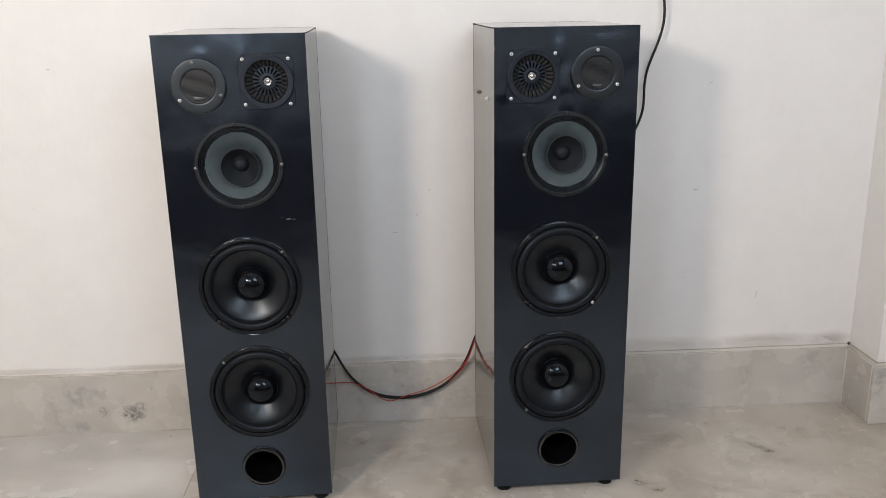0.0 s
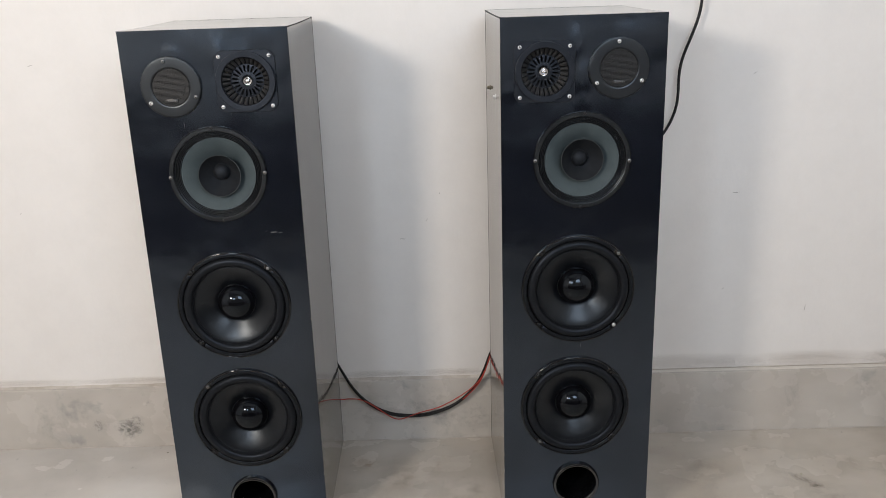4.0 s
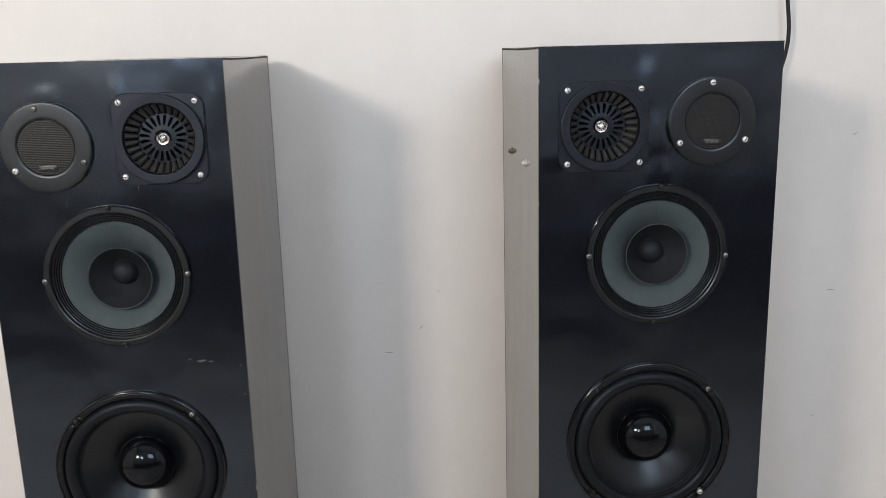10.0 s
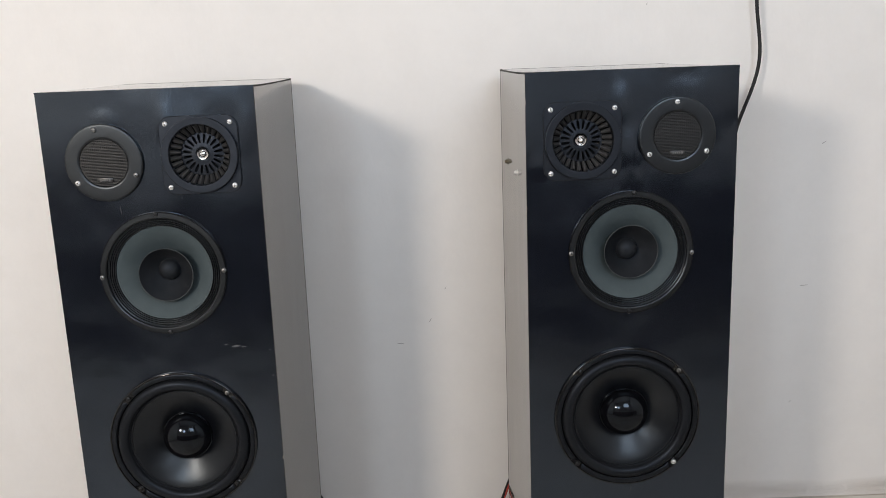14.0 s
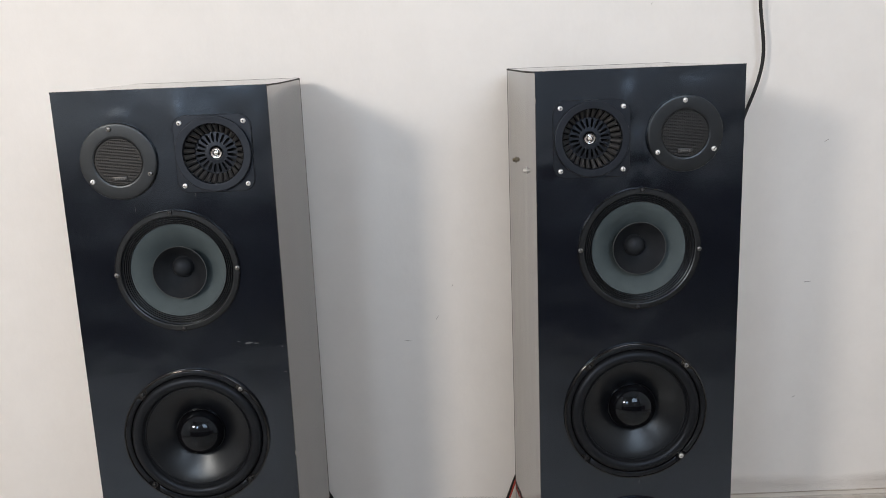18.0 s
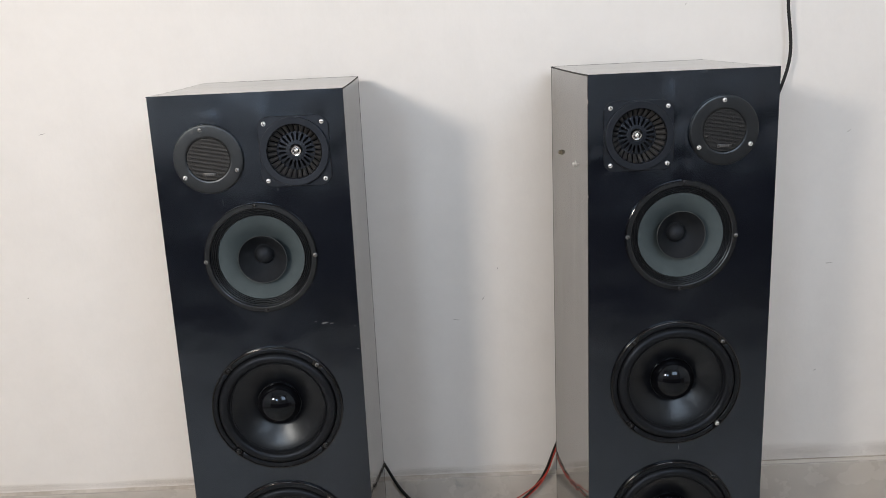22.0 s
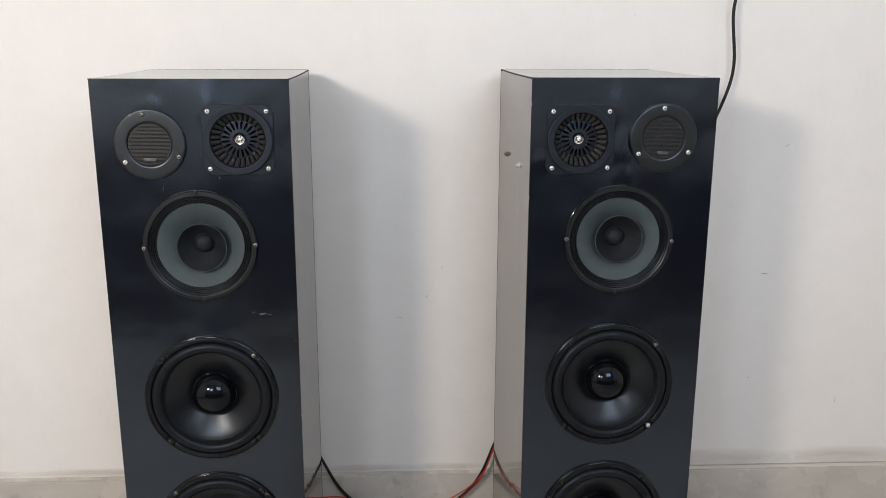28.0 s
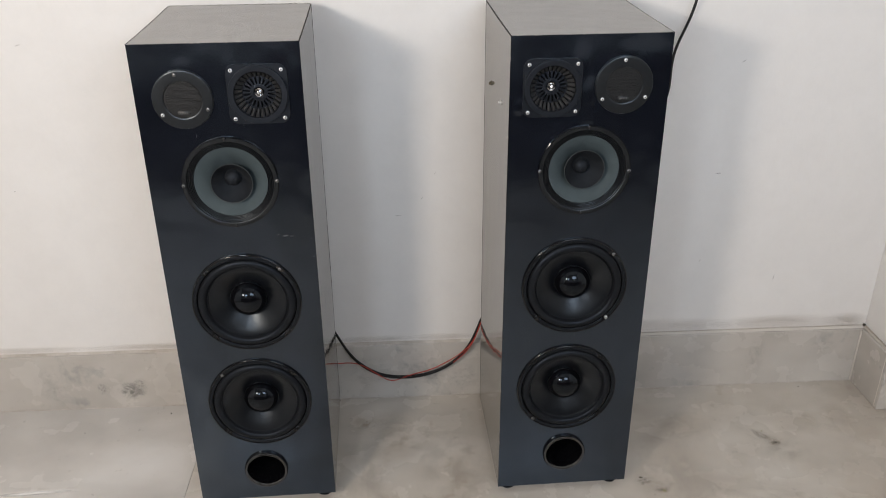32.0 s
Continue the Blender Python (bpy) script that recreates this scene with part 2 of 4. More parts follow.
bump(t, b, noise_tex(t, coords(t), 420, 4, 0.75), 0.15, 0.0004)
PAPER, t, b = material("grey_green_paper_cone", (0.085, 0.105, 0.11), 0.75, spec=0.25)
t.links.new(ramp(t, noise_tex(t, coords(t), 22, 5, 0.6), [(0.3, (0.042, 0.057, 0.063)), (0.7, (0.058, 0.075, 0.081))]), b.inputs["Base Color"])
bump(t, b, noise_tex(t, coords(t), 600, 3), 0.25, 0.0005)
WHIZZ, t, b = material("dark_paper_cone", (0.02, 0.021, 0.023), 0.6, spec=0.28, tint=COOL)
t.links.new(ramp(t, noise_tex(t, coords(t), 45, 5), [(0.3, (0.0080, 0.0088, 0.010)), (0.7, (0.0140, 0.0150, 0.0165))]), b.inputs["Base Color"])
RIM = material("grey_paper_rim", (0.032, 0.037, 0.040), 0.6)[0]
CAP, t, b = material("gloss_dust_cap", (0.003, 0.003, 0.004), 0.08, spec=0.30, tint=(0.72, 0.86, 1.0))
t.links.new(ramp(t, noise_tex(t, coords(t), 50, 4), [(0.3, grey(0.07)), (0.75, grey(0.11))]), b.inputs["Roughness"])
MESH = material("grille_gauze", (0.011, 0.011, 0.0115), 0.5)[0]
CHROME = material("chrome", (0.75, 0.75, 0.76), 0.13, 1.0)[0]
STEEL, t, b = material("screw_zinc", (0.72, 0.72, 0.72), 0.45, 0.75)
t.links.new(ramp(t, noise_tex(t, coords(t), 300, 3), [(0.3, grey(0.38)), (0.7, grey(0.58))]), b.inputs["Roughness"])
BRASS = material("brass_bolt", (0.20, 0.18, 0.135), 0.45, 1.0)[0]
# near-black for screw slots and hollows, their shade put into the colour
DARK = material("dark_hollow", (0.006, 0.006, 0.007), 0.8)[0]
DARK_SCREW = material("blackened_screw", (0.025, 0.025, 0.027), 0.3, 0.8)[0]
BADGE = material("small_dark_badge", (0.016, 0.016, 0.017), 0.35)[0]
MARK = material("worn_badge_print", (0.10, 0.10, 0.10), 0.5)[0]
WIRE_BLACK = material("black_cable_sheath", (0.007, 0.007, 0.0075), 0.5, spec=0.3)[0]
WIRE_RED = material("red_wire_sheath", (0.42, 0.035, 0.02), 0.45)[0]
SCUFF = material("grey_scuff", (0.42, 0.40, 0.38), 0.8)[0]
CHIP = material("worn_chip", (0.30, 0.27, 0.24), 0.8)[0]
SMEAR = material("pale_scratch", (0.065, 0.07, 0.075), 0.5)[0]
DIRT = material("dirt_speck", (0.07, 0.06, 0.045), 0.9)[0]
STAIN = material("green_stain", (0.27, 0.25, 0.12), 0.8)[0]


def soft_stain(name, colour, strength, scale, edges=(0.42, 0.62)):
    """A stain that fades out from its middle and breaks up into blotches."""
    m, t, b = material(name, colour, 0.5)
    tc = t.nodes.new("ShaderNodeTexCoord")
    g = t.nodes.new("ShaderNodeTexGradient")
    g.gradient_type = "SPHERICAL"
    t.links.new(tc.outputs["Object"], g.inputs["Vector"])
    spread = ramp(t, g.outputs["Fac"], [(0.0, grey(0)), (0.7, grey(1))])
    blot = ramp(t, noise_tex(t, coords(t, shift=True), scale, 5, 0.65, 0.2), [(edges[0], grey(0)), (edges[1], grey(strength))])
    t.links.new(blend(t, 1.0, spread, blot, "MULTIPLY"), b.inputs["Alpha"])
    return m


PALE_STAIN = soft_stain("pale_marble_streak", (0.90, 0.89, 0.87), 0.85, 2.2, (0.28, 0.52))
DARK_STAIN = soft_stain("dark_brown_streak", (0.17, 0.14, 0.10), 0.45, 2.6)
SPECKLE = soft_stain("dark_marble_speckle", (0.20, 0.20, 0.19), 0.60, 2.4)
GREY_STAIN = soft_stain("grey_marble_blotch", (0.27, 0.27, 0.265), 0.14, 3.4)
BROWN_STAIN = soft_stain("brown_marble_cloud", (0.38, 0.31, 0.235), 0.22, 1.5)
DUST_STAIN = soft_stain("brown_wall_dust", (0.56, 0.48, 0.41), 0.40, 0.8, (0.05, 0.75))


# ---- building blocks ----
def mesh_from(name, bm, mats, smooth=27):
    bmesh.ops.recalc_face_normals(bm, faces=bm.faces)
    for f in bm.faces:
        f.smooth = f.calc_area() < 0.003
    for e in bm.edges:
        e.smooth = len(e.link_faces) == 2 and e.calc_face_angle(0) < radians(smooth)
    me = bpy.data.meshes.new(name)
    bm.to_mesh(me)
    bm.free()
    for m in mats if isinstance(mats, (list, tuple)) else (mats,):
        me.materials.append(m)
    return me


def part(name, bm, mat, parent, label="", place=None):
    me = bm if isinstance(bm, bpy.types.Mesh) else mesh_from(name, bm, mat)
    ob = new(name, me)
    ob.parent = parent
    if place is not None:
        ob.matrix_basis = place
    return tagged(ob, label) if label else ob


def box(bm, x0, x1, y0, y1, z0, z1, bevel=0.0, mat=0):
    m = Matrix.LocRotScale(((x0 + x1) / 2, (y0 + y1) / 2, (z0 + z1) / 2), None, (x1 - x0, y1 - y0, z1 - z0))
    made = bmesh.ops.create_cube(bm, size=1, matrix=m)["verts"]
    faces = {f for v in made for f in v.link_faces}
    for f in faces:
        f.material_index = mat
    if bevel:
        edges = {e for v in made for e in v.link_edges}
        bmesh.ops.bevel(bm, geom=list(edges), offset=bevel, segments=2, affect="EDGES", profile=0.5)
    return bm


def lathe(bm, profile, segs=64, mat=0, close=False):
    """Turns (radius, height out of the panel) about the axis that points out of the panel, which is -y."""
    rings = []
    for r, d in profile:
        if r < 1e-6:
            rings.append([bm.verts.new((0, -d, 0))])
        else:
            rings.append([bm.verts.new((r * math.cos(a), -d, r * math.sin(a))) for a in (2 * math.pi * k / segs for k in range(segs))])
    if close:
        rings.append(rings[0])
    for a, b in zip(rings, rings[1:]):
        for k in range(segs):
            j = (k + 1) % segs
            if len(a) == 1 and len(b) == 1:
                continue
            if len(a) == 1:
                f = bm.faces.new((a[0], b[k], b[j]))
            elif len(b) == 1:
                f = bm.faces.new((a[k], a[j], b[0]))
            else:
                f = bm.faces.new((a[k], a[j], b[j], b[k]))
            f.material_index = mat
    return bm


def holed(bm, x0, x1, z0, z1, cx, cz, r, depth, n=64):
    """A rectangle of the front panel with a round hole that goes through it."""
    angles = sorted({2 * math.pi * k / n for k in range(n)} | {math.atan2(z - cz, x - cx) % (2 * math.pi) for x in (x0, x1) for z in (z0, z1)})
    inner, outer, back = [], [], []
    for a in angles:
        c, s = math.cos(a), math.sin(a)
        far = min([((x1 if c > 0 else x0) - cx) / c] if abs(c) > 1e-9 else [9]) if abs(c) > 1e-9 else 9
        far = min(far, ((z1 if s > 0 else z0) - cz) / s if abs(s) > 1e-9 else 9)
        inner.append(bm.verts.new((cx + r * c, 0, cz + r * s)))
        back.append(bm.verts.new((cx + r * c, depth, cz + r * s)))
        outer.append(bm.verts.new((cx + far * c, 0, cz + far * s)))
    for k in range(len(angles)):
        j = (k + 1) % len(angles)
        bm.faces.new((inner[k], inner[j], outer[j], outer[k]))
        bm.faces.new((inner[j], inner[k], back[k], back[j]))


def screw_mesh(name, mat, r=0.0035):
    bm = bmesh.new()
    lathe(bm, [(r, 0.0), (r, 0.0008), (r * 0.85, 0.0019), (r * 0.45, 0.0026), (0, 0.0028)], 16)
    box(bm, -r * 0.72, r * 0.72, -0.0029, -0.0020, -r * 0.10, r * 0.10, mat=1)
    box(bm, -r * 0.08, r * 0.08, -0.0029, -0.0020, -r * 0.40, r * 0.40, mat=1)
    return mesh_from(name, bm, (mat, DARK))


SCREW = screw_mesh("screw", STEEL)
SCREW_MID = screw_mesh("screw", material("dull_screw", (0.22, 0.22, 0.22), 0.4, 1.0)[0], 0.0034)
SCREW_DARK = screw_mesh("screw", DARK_SCREW, 0.0033)


def turned(x, d, z, angle):
    return Matrix.Translation((x, -d, z)) @ Matrix.Rotation(angle, 4, "Y")


def round_slab(bm, half, corner, d0, d1):
    """A square plate with rounded corners between two heights out of the panel."""
    ring = []
    for k in range(96):
        a = 2 * math.pi * k / 96
        c, q = abs(math.cos(a)), abs(math.sin(a))
        flat = half - corner
        r = half / max(c, q)
        if min(c, q) * r > flat:
            m = flat * (c + q)
            r = m + math.sqrt(max(m * m - 2 * flat * flat + corner * corner, 0))
        ring.append((r * math.cos(a), r * math.sin(a)))
    low = [bm.verts.new((x, -d0, z)) for x, z in ring]
    mid = [bm.verts.new((x, -(d1 - 0.0008), z)) for x, z in ring]
    top = [bm.verts.new((x * 0.985, -d1, z * 0.985)) for x, z in ring]
    inn = []
    for x, z in ring:
        k = 0.0405 / math.hypot(x, z)
        inn.append(bm.verts.new((x * k, -d1, z * k)))
    n = len(ring)
    for a, b in ((low, mid), (mid, top), (top, inn)):
        for k in range(n):
            bm.faces.new((a[k], a[(k + 1) % n], b[(k + 1) % n], b[k]))


# ---- drivers, each built round the origin and facing -y ----
def build_woofer(parent, place, screws, bright):
    bm = bmesh.new()
    lathe(bm, [(0.1046, 0.0), (0.1046, 0.0034), (0.1043, 0.0042), (0.1037, 0.0047), (0.1029, 0.0049), (0.1022, 0.0046), (0.1018, 0.0036), (0.0985, 0.0030), (0.0950, 0.0022), (0.0940, 0.001), (0.0915, -0.006), (0.0905, -0.03)], 96)
    for a in screws:
        lathe_at = bmesh.new()
        lathe(lathe_at, [(0.0050, 0.0), (0.0050, 0.0036), (0.0044, 0.0040), (0.0, 0.0040)], 20)
        me = bpy.data.meshes.new("ear")
        bmesh.ops.translate(lathe_at, verts=lathe_at.verts, vec=(0.0992 * math.cos(a), 0, 0.0992 * math.sin(a)))
        lathe_at.to_mesh(me)
        lathe_at.free()
        bm.from_mesh(me)
        bpy.data.meshes.remove(me)
    woofer = part("woofer", bm, GLOSSY, parent, "", place)
    # moulded gasket in four arcs, each with a sloping outer edge and rounded ends
    gap = 0.0072 / 0.10
    order = sorted(screws)
    for a, c in zip(order, order[1:] + [order[0] + 2 * math.pi]):
        bm = bmesh.new()
        rows = []
        n = 30
        for k in range(n + 1):
            f = k / n
            ang = a + gap + (c - a - 2 * gap) * f
            tip = min(f, 1 - f) * (c - a - 2 * gap) * 0.1
            rise = 1.0 if tip > 0.004 else 0.25 + 0.75 * math.sqrt(max(tip, 0) / 0.004)
            rows.append([bm.verts.new((r * math.cos(ang), -(0.0020 + d * rise), r * math.sin(ang))) for r, d in ((0.1016, 0.0), (0.1016, 0.0018), (0.1012, 0.0024), (0.1004, 0.0027), (0.0990, 0.0028), (0.0974, 0.0028), (0.0962, 0.0026), (0.0953, 0.0018), (0.0950, 0.0))])
        for p, q in zip(rows, rows[1:]):
            for i in range(8):
                bm.faces.new((p[i], p[i + 1], q[i + 1], q[i]))
        bm.faces.new(rows[0])
        bm.faces.new(rows[-1])
        part("gasket", bm, SATIN, woofer, "satin black gasket arc")
    bm = bmesh.new()
    roll = [(0.0936, 0.0012)] + [(0.0855 + 0.0077 * math.cos(math.pi * k / 12), 0.0016 + 0.0068 * math.sin(math.pi * k / 12)) for k in range(13)] + [(0.0762, -0.0005), (0.0748, -0.001)]
    part("surround", lathe(bm, roll, 96), RUBBER, woofer, "black half-roll rubber surround")
    bm = bmesh.new()
    cone = [(0.0760, 0.0002), (0.0748, 0.0004), (0.0738, -0.0010)] + [(0.0738 - 0.0500 * k / 14, -0.001 - 0.0255 * (k / 14) ** 1.2) for k in range(1, 15)] + [(0.018, -0.032)]
    part("cone", lathe(bm, cone, 96), CONE, woofer, "black semi-gloss cone")
    bm = bmesh.new()
    cap = [(0.0366, -0.0215), (0.0364, -0.0186), (0.0356, -0.0176), (0.0347, -0.0176)] + [(0.0346 * math.cos(math.pi / 2 * k / 14), -0.0176 + 0.0270 * math.sin(math.pi / 2 * k / 14)) for k in range(15)]
    part("dust_cap", lathe(bm, cap, 48), CAP, woofer, "glossy black domed dust cap")
    for n, a in enumerate(screws):
        part("screw", (SCREW if n == bright[0] else SCREW_MID) if n in bright else SCREW_DARK, None, woofer, "", turned(0.0992 * math.cos(a), 0.0040, 0.0992 * math.sin(a), a * 1.7))
    return woofer


def build_midrange(parent, place, spin, sag):
    bm = bmesh.new()
    lathe(bm, [(0.0848, 0.0041), (0.0835, 0.0041), (0.0792, 0.0042), (0.0778, 0.0034), (0.0768, -0.002), (0.0760, -0.03)], 96)
    mid = part("midrange_driver", bm, DOME, parent, "", place)
    bm = bmesh.new()
    lathe(bm, [(0.0862, 0.0), (0.0862, 0.0032), (0.0859, 0.0040), (0.0854, 0.0043), (0.0847, 0.0043)], 96)
    part("lip", bm, GLOSSY, mid, "thin glossy lip round the flange")
    bm = bmesh.new()
    pleat = [(0.0772, 0.0000)]
    for n in range(4):
        r = 0.0755 - n * 0.0026
        pleat += [(r, -0.001 - 0.0004 * n), (r - 0.0006, 0.0010 - 0.0004 * n), (r - 0.0012, 0.0010 - 0.0004 * n), (r - 0.0018, -0.001 - 0.0004 * n)]
    part("surround", lathe(bm, pleat, 96), PLEAT, mid, "black pleated surround")
    bm = bmesh.new()
    cone = [(0.0664 - 0.0494 * k / 14, -0.0022 - 0.0345 * (k / 14) ** 1.35) for k in range(15)]
    part("cone", lathe(bm, cone, 96), PAPER, mid, "grey-green paper cone")
    bm = bmesh.new()
    whizz = [(0.0132, -0.0285)] + [(0.0140 + 0.0226 * (k / 10) ** 0.85, -0.0275 + 0.0250 * (k / 10) ** 1.15) for k in range(11)]
    lathe(bm, whizz, 96)
    for q in bm.verts:
        tip = (math.hypot(q.co.x, q.co.z) - 0.0132) / 0.025
        q.co.x += sag[0] * tip
        q.co.z += sag[1] * tip
    whizzer = part("whizzer_cone", bm, WHIZZ, mid, "black whizzer cone with a thin rim")
    bm = bmesh.new()
    lathe(bm, [(0.0365, -0.0030), (0.0367, -0.0022), (0.0372, -0.0018), (0.0377, -0.0021), (0.0376, -0.0028)] + [(0.0152 + 0.0222 * (k / 10) ** 0.85, -0.0295 + 0.0258 * (k / 10) ** 1.15) for k in range(10, -1, -1)], 96)
    for q in bm.verts:
        tip = max((math.hypot(q.co.x, q.co.z) - 0.0132) / 0.025, 0)
        q.co.x += sag[0] * tip
        q.co.z += sag[1] * tip
    part("rim", bm, RIM, whizzer, "thin grey rim")
    bm = bmesh.new()
    cap = [(0.0156, -0.0270), (0.0153, -0.0255), (0.0147, -0.0250)] + [(0.0147 * math.cos(math.pi / 2 * k / 8), -0.0250 + 0.0125 * math.sin(math.pi / 2 * k / 8)) for k in range(1, 9)]
    part("dust_cap", lathe(bm, cap, 40), WHIZZ, mid, "matt black dust cap")
    for k in range(4):
        a = spin + math.pi / 2 * k
        part("screw", SCREW_MID if k % 2 else SCREW_DARK, None, mid, "", turned(0.0832 * math.cos(a), 0.0044, 0.0832 * math.sin(a), 1.3 * a + 0.4))
    return mid


def slotted_disc(bm, slots, r0, r1, s0, s1, half, d, thick):
    """A disc with radial slots with rounded ends, cut right through."""
    step = 2 * math.pi / slots
    for k in range(slots):
        mid = step * (k + 0.5)
        n = 24
        inner, outer, low = [], [], []
        rm, hr = (s0 + s1) / 2, (s1 - s0) / 2
        for i in range(n):
            a = 2 * math.pi * i / n
            c, q = math.cos(a), math.sin(a)
            m = (abs(c) ** 3.5 + abs(q) ** 3.5) ** (-1 / 3.5)
            r, u = rm + hr * c * m, half * q * m * (0.80 + 0.2 * c)
            inner.append((r * math.cos(mid) - u * math.sin(mid), r * math.sin(mid) + u * math.cos(mid)))
            far = 1 / max(abs(c), abs(q))
            ro, ao = (r0 + r1) / 2 + (r1 - r0) / 2 * c * far, mid + step / 2 * q * far
            outer.append((ro * math.cos(ao), ro * math.sin(ao)))
        vi = [bm.verts.new((x, -(d + 0.0016 * (1 - math.hypot(x, z) / r1)), z)) for x, z in inner]
        vo = [bm.verts.new((x, -(d + 0.0016 * (1 - math.hypot(x, z) / r1)), z)) for x, z in outer]
        vl = [bm.verts.new((x, -(d - thick), z)) for x, z in inner]
        for i in range(n):
            j = (i + 1) % n
            bm.faces.new((vo[i], vo[j], vi[j], vi[i]))
            bm.faces.new((vi[i], vi[j], vl[j], vl[i]))
    bmesh.ops.remove_doubles(bm, verts=bm.verts, dist=2e-5)


def build_horn(parent, place):
    bm = bmesh.new()
    round_slab(bm, 0.0525, 0.017, 0.0, 0.0028)
    horn = part("horn_tweeter", bm, PLASTIC, parent, "", place)
    bm = bmesh.new()
    # scalloped inner edge: the bore widens between the ribs
    ribs = 28
    segs = ribs * 8
    rings = []
    for r, d in [(0.0512, 0.0026), (0.0512, 0.0072), (0.0509, 0.0079), (0.0503, 0.00825), (0.0500, 0.0083), (0.0497, 0.00829), (0.0419, 0.00801), (0.0416, 0.0080), (0.0412, 0.0079), (0.0407, 0.0071), (0.0403, 0.0050), (0.0398, -0.002), (0.0396, -0.020)]:
        ring = []
        for k in range(segs):
            a = 2 * math.pi * k / segs
            rr = r + (0.0011 * abs(math.cos(ribs / 2 * a)) - 0.0004 if r < 0.0410 else 0)
            ring.append(bm.verts.new((rr * math.cos(a), -d, rr * math.sin(a))))
        rings.append(ring)
    for a, c in zip(rings, rings[1:]):
        for k in range(segs):
            bm.faces.new((a[k], a[(k + 1) % segs], c[(k + 1) % segs], c[k]))
    part("ring", bm, PLASTIC, horn, "raised round ring with a scalloped bore")
    bm = bmesh.new()
    lathe(bm, [(0.0408, -0.0075), (0.0330, -0.0180), (0.0245, -0.0225), (0.012, -0.024), (0, -0.024)], 48)
    part("bowl", bm, DARK, horn)
    # one rounded rib of the flared throat
    bm = bmesh.new()
    rows = []
    for i in range(6):
        f = i / 5
        r, d = 0.0400 - 0.0108 * f, 0.0036 - 0.0128 * f ** 0.9
        w = math.pi / ribs * r * (0.80 - 0.06 * f)
        row = []
        for k in range(7):
            u = -1 + k / 3
            lift = 0.0021 * math.sqrt(max(1 - u * u, 0)) * (1 - 0.3 * f) - 0.0010 * (u * u)
            row.append(bm.verts.new((r - 0.55 * lift, -(d + 0.8 * lift), w * u)))
        rows.append(row)
    for a, c in zip(rows, rows[1:]):
        for k in range(6):
            bm.faces.new((a[k], a[k + 1], c[k + 1], c[k]))
    rib = mesh_from("rib", bm, FIN, 60)
    for k in range(ribs):
        part("rib", rib, None, horn, "", Matrix.Rotation(-2 * math.pi * (k + 0.5) / ribs, 4, "Y"))
    bm = bmesh.new()
    slotted_disc(bm, 20, 0.0100, 0.0284, 0.0150, 0.0270, 0.00215, -0.0118, 0.006)
    lathe(bm, [(0.0292, -0.0180), (0.0292, -0.0114), (0.0289, -0.0111), (0.0285, -0.0113), (0.0283, -0.0119)], 80)
    lathe(bm, [(0.0102, -0.0108), (0.0098, -0.0102), (0.0090, -0.0104), (0.0086, -0.0130), (0.0086, -0.0200)], 48)
    part("phase_disc", bm, PLASTIC, horn, "slotted plastic disc round the bullet")
    bm = bmesh.new()
    lathe(bm, [(r, d - 0.008) for r, d in ((0.0080, -0.012), (0.0080, -0.0030), (0.0074, -0.0018), (0.0060, -0.0020), (0.0054, -0.0050), (0.0044, -0.0050), (0.0042, -0.0010), (0.0033, 0.0016), (0.0018, 0.0028), (0, 0.0032))], 40)
    part("bullet", bm, CHROME, horn, "chrome bullet")
    for sx in (-1, 1):
        for sz in (-1, 1):
            part("screw", SCREW, None, horn, "", turned(sx * 0.0428, 0.0028, sz * 0.0424, sx + 2.3 * sz))
    return horn


def build_dome(parent, place, angles, dim):
    bm = bmesh.new()
    lathe(bm, [(0.0520, 0.0), (0.0520, 0.0026), (0.0512, 0.0044), (0.0496, 0.0050), (0.0490, 0.00503), (0.0352, 0.00503), (0.0345, 0.0050), (0.0325, 0.0042), (0.0318, 0.0020), (0.0318, -0.010)], 80)
    dome = part("dome_tweeter", bm, DOME, parent, "", place)
    bm = bmesh.new()
    lathe(bm, [(0.0320, 0.0012), (0.020, 0.0019), (0.0, 0.0022)], 48)
    part("grille_backing", bm, DARK, dome)
    bm = bmesh.new()
    for k in range(-15, 16):
        z = k * 0.0020
        half = math.sqrt(max(0.0316 ** 2 - z * z, 1e-8))
        thick = 0.00058
        out = 0.0046 if k % 3 else 0.0040
        box(bm, -half, half, -out, -0.0026, z - thick, z + thick)
    for k in range(-11, 12):
        x = k * 0.0027
        half = math.sqrt(0.0314 ** 2 - x * x)
        box(bm, x - 0.00022, x + 0.00022, -0.0034, -0.0024, -half, half)
    part("grille", bm, MESH, dome, "fine black wire gauze")
    bm = bmesh.new()
    box(bm, -0.0105, 0.0105, -0.0058, -0.0040, -0.0262, -0.0196, 0.0008)
    badge = part("badge", bm, BADGE, dome, "small dark badge with pale marks")
    bm = bmesh.new()
    for x, h in ((-0.0070, 0.0016), (-0.0042, 0.0010), (-0.0014, 0.0013), (0.0016, 0.0010), (0.0048, 0.0018)):
        box(bm, x, x + 0.0019, -0.0060, -0.0057, -0.0229 - h, -0.0229 + h)
    part("mark", bm, MARK, badge, "pale bars of worn print")
    for n, a in enumerate(angles):
        part("screw", SCREW_MID if n in dim else SCREW, None, dome, "", turned(0.0448 * math.cos(a), 0.0050, 0.0448 * math.sin(a), 2.1 * n))
    return dome


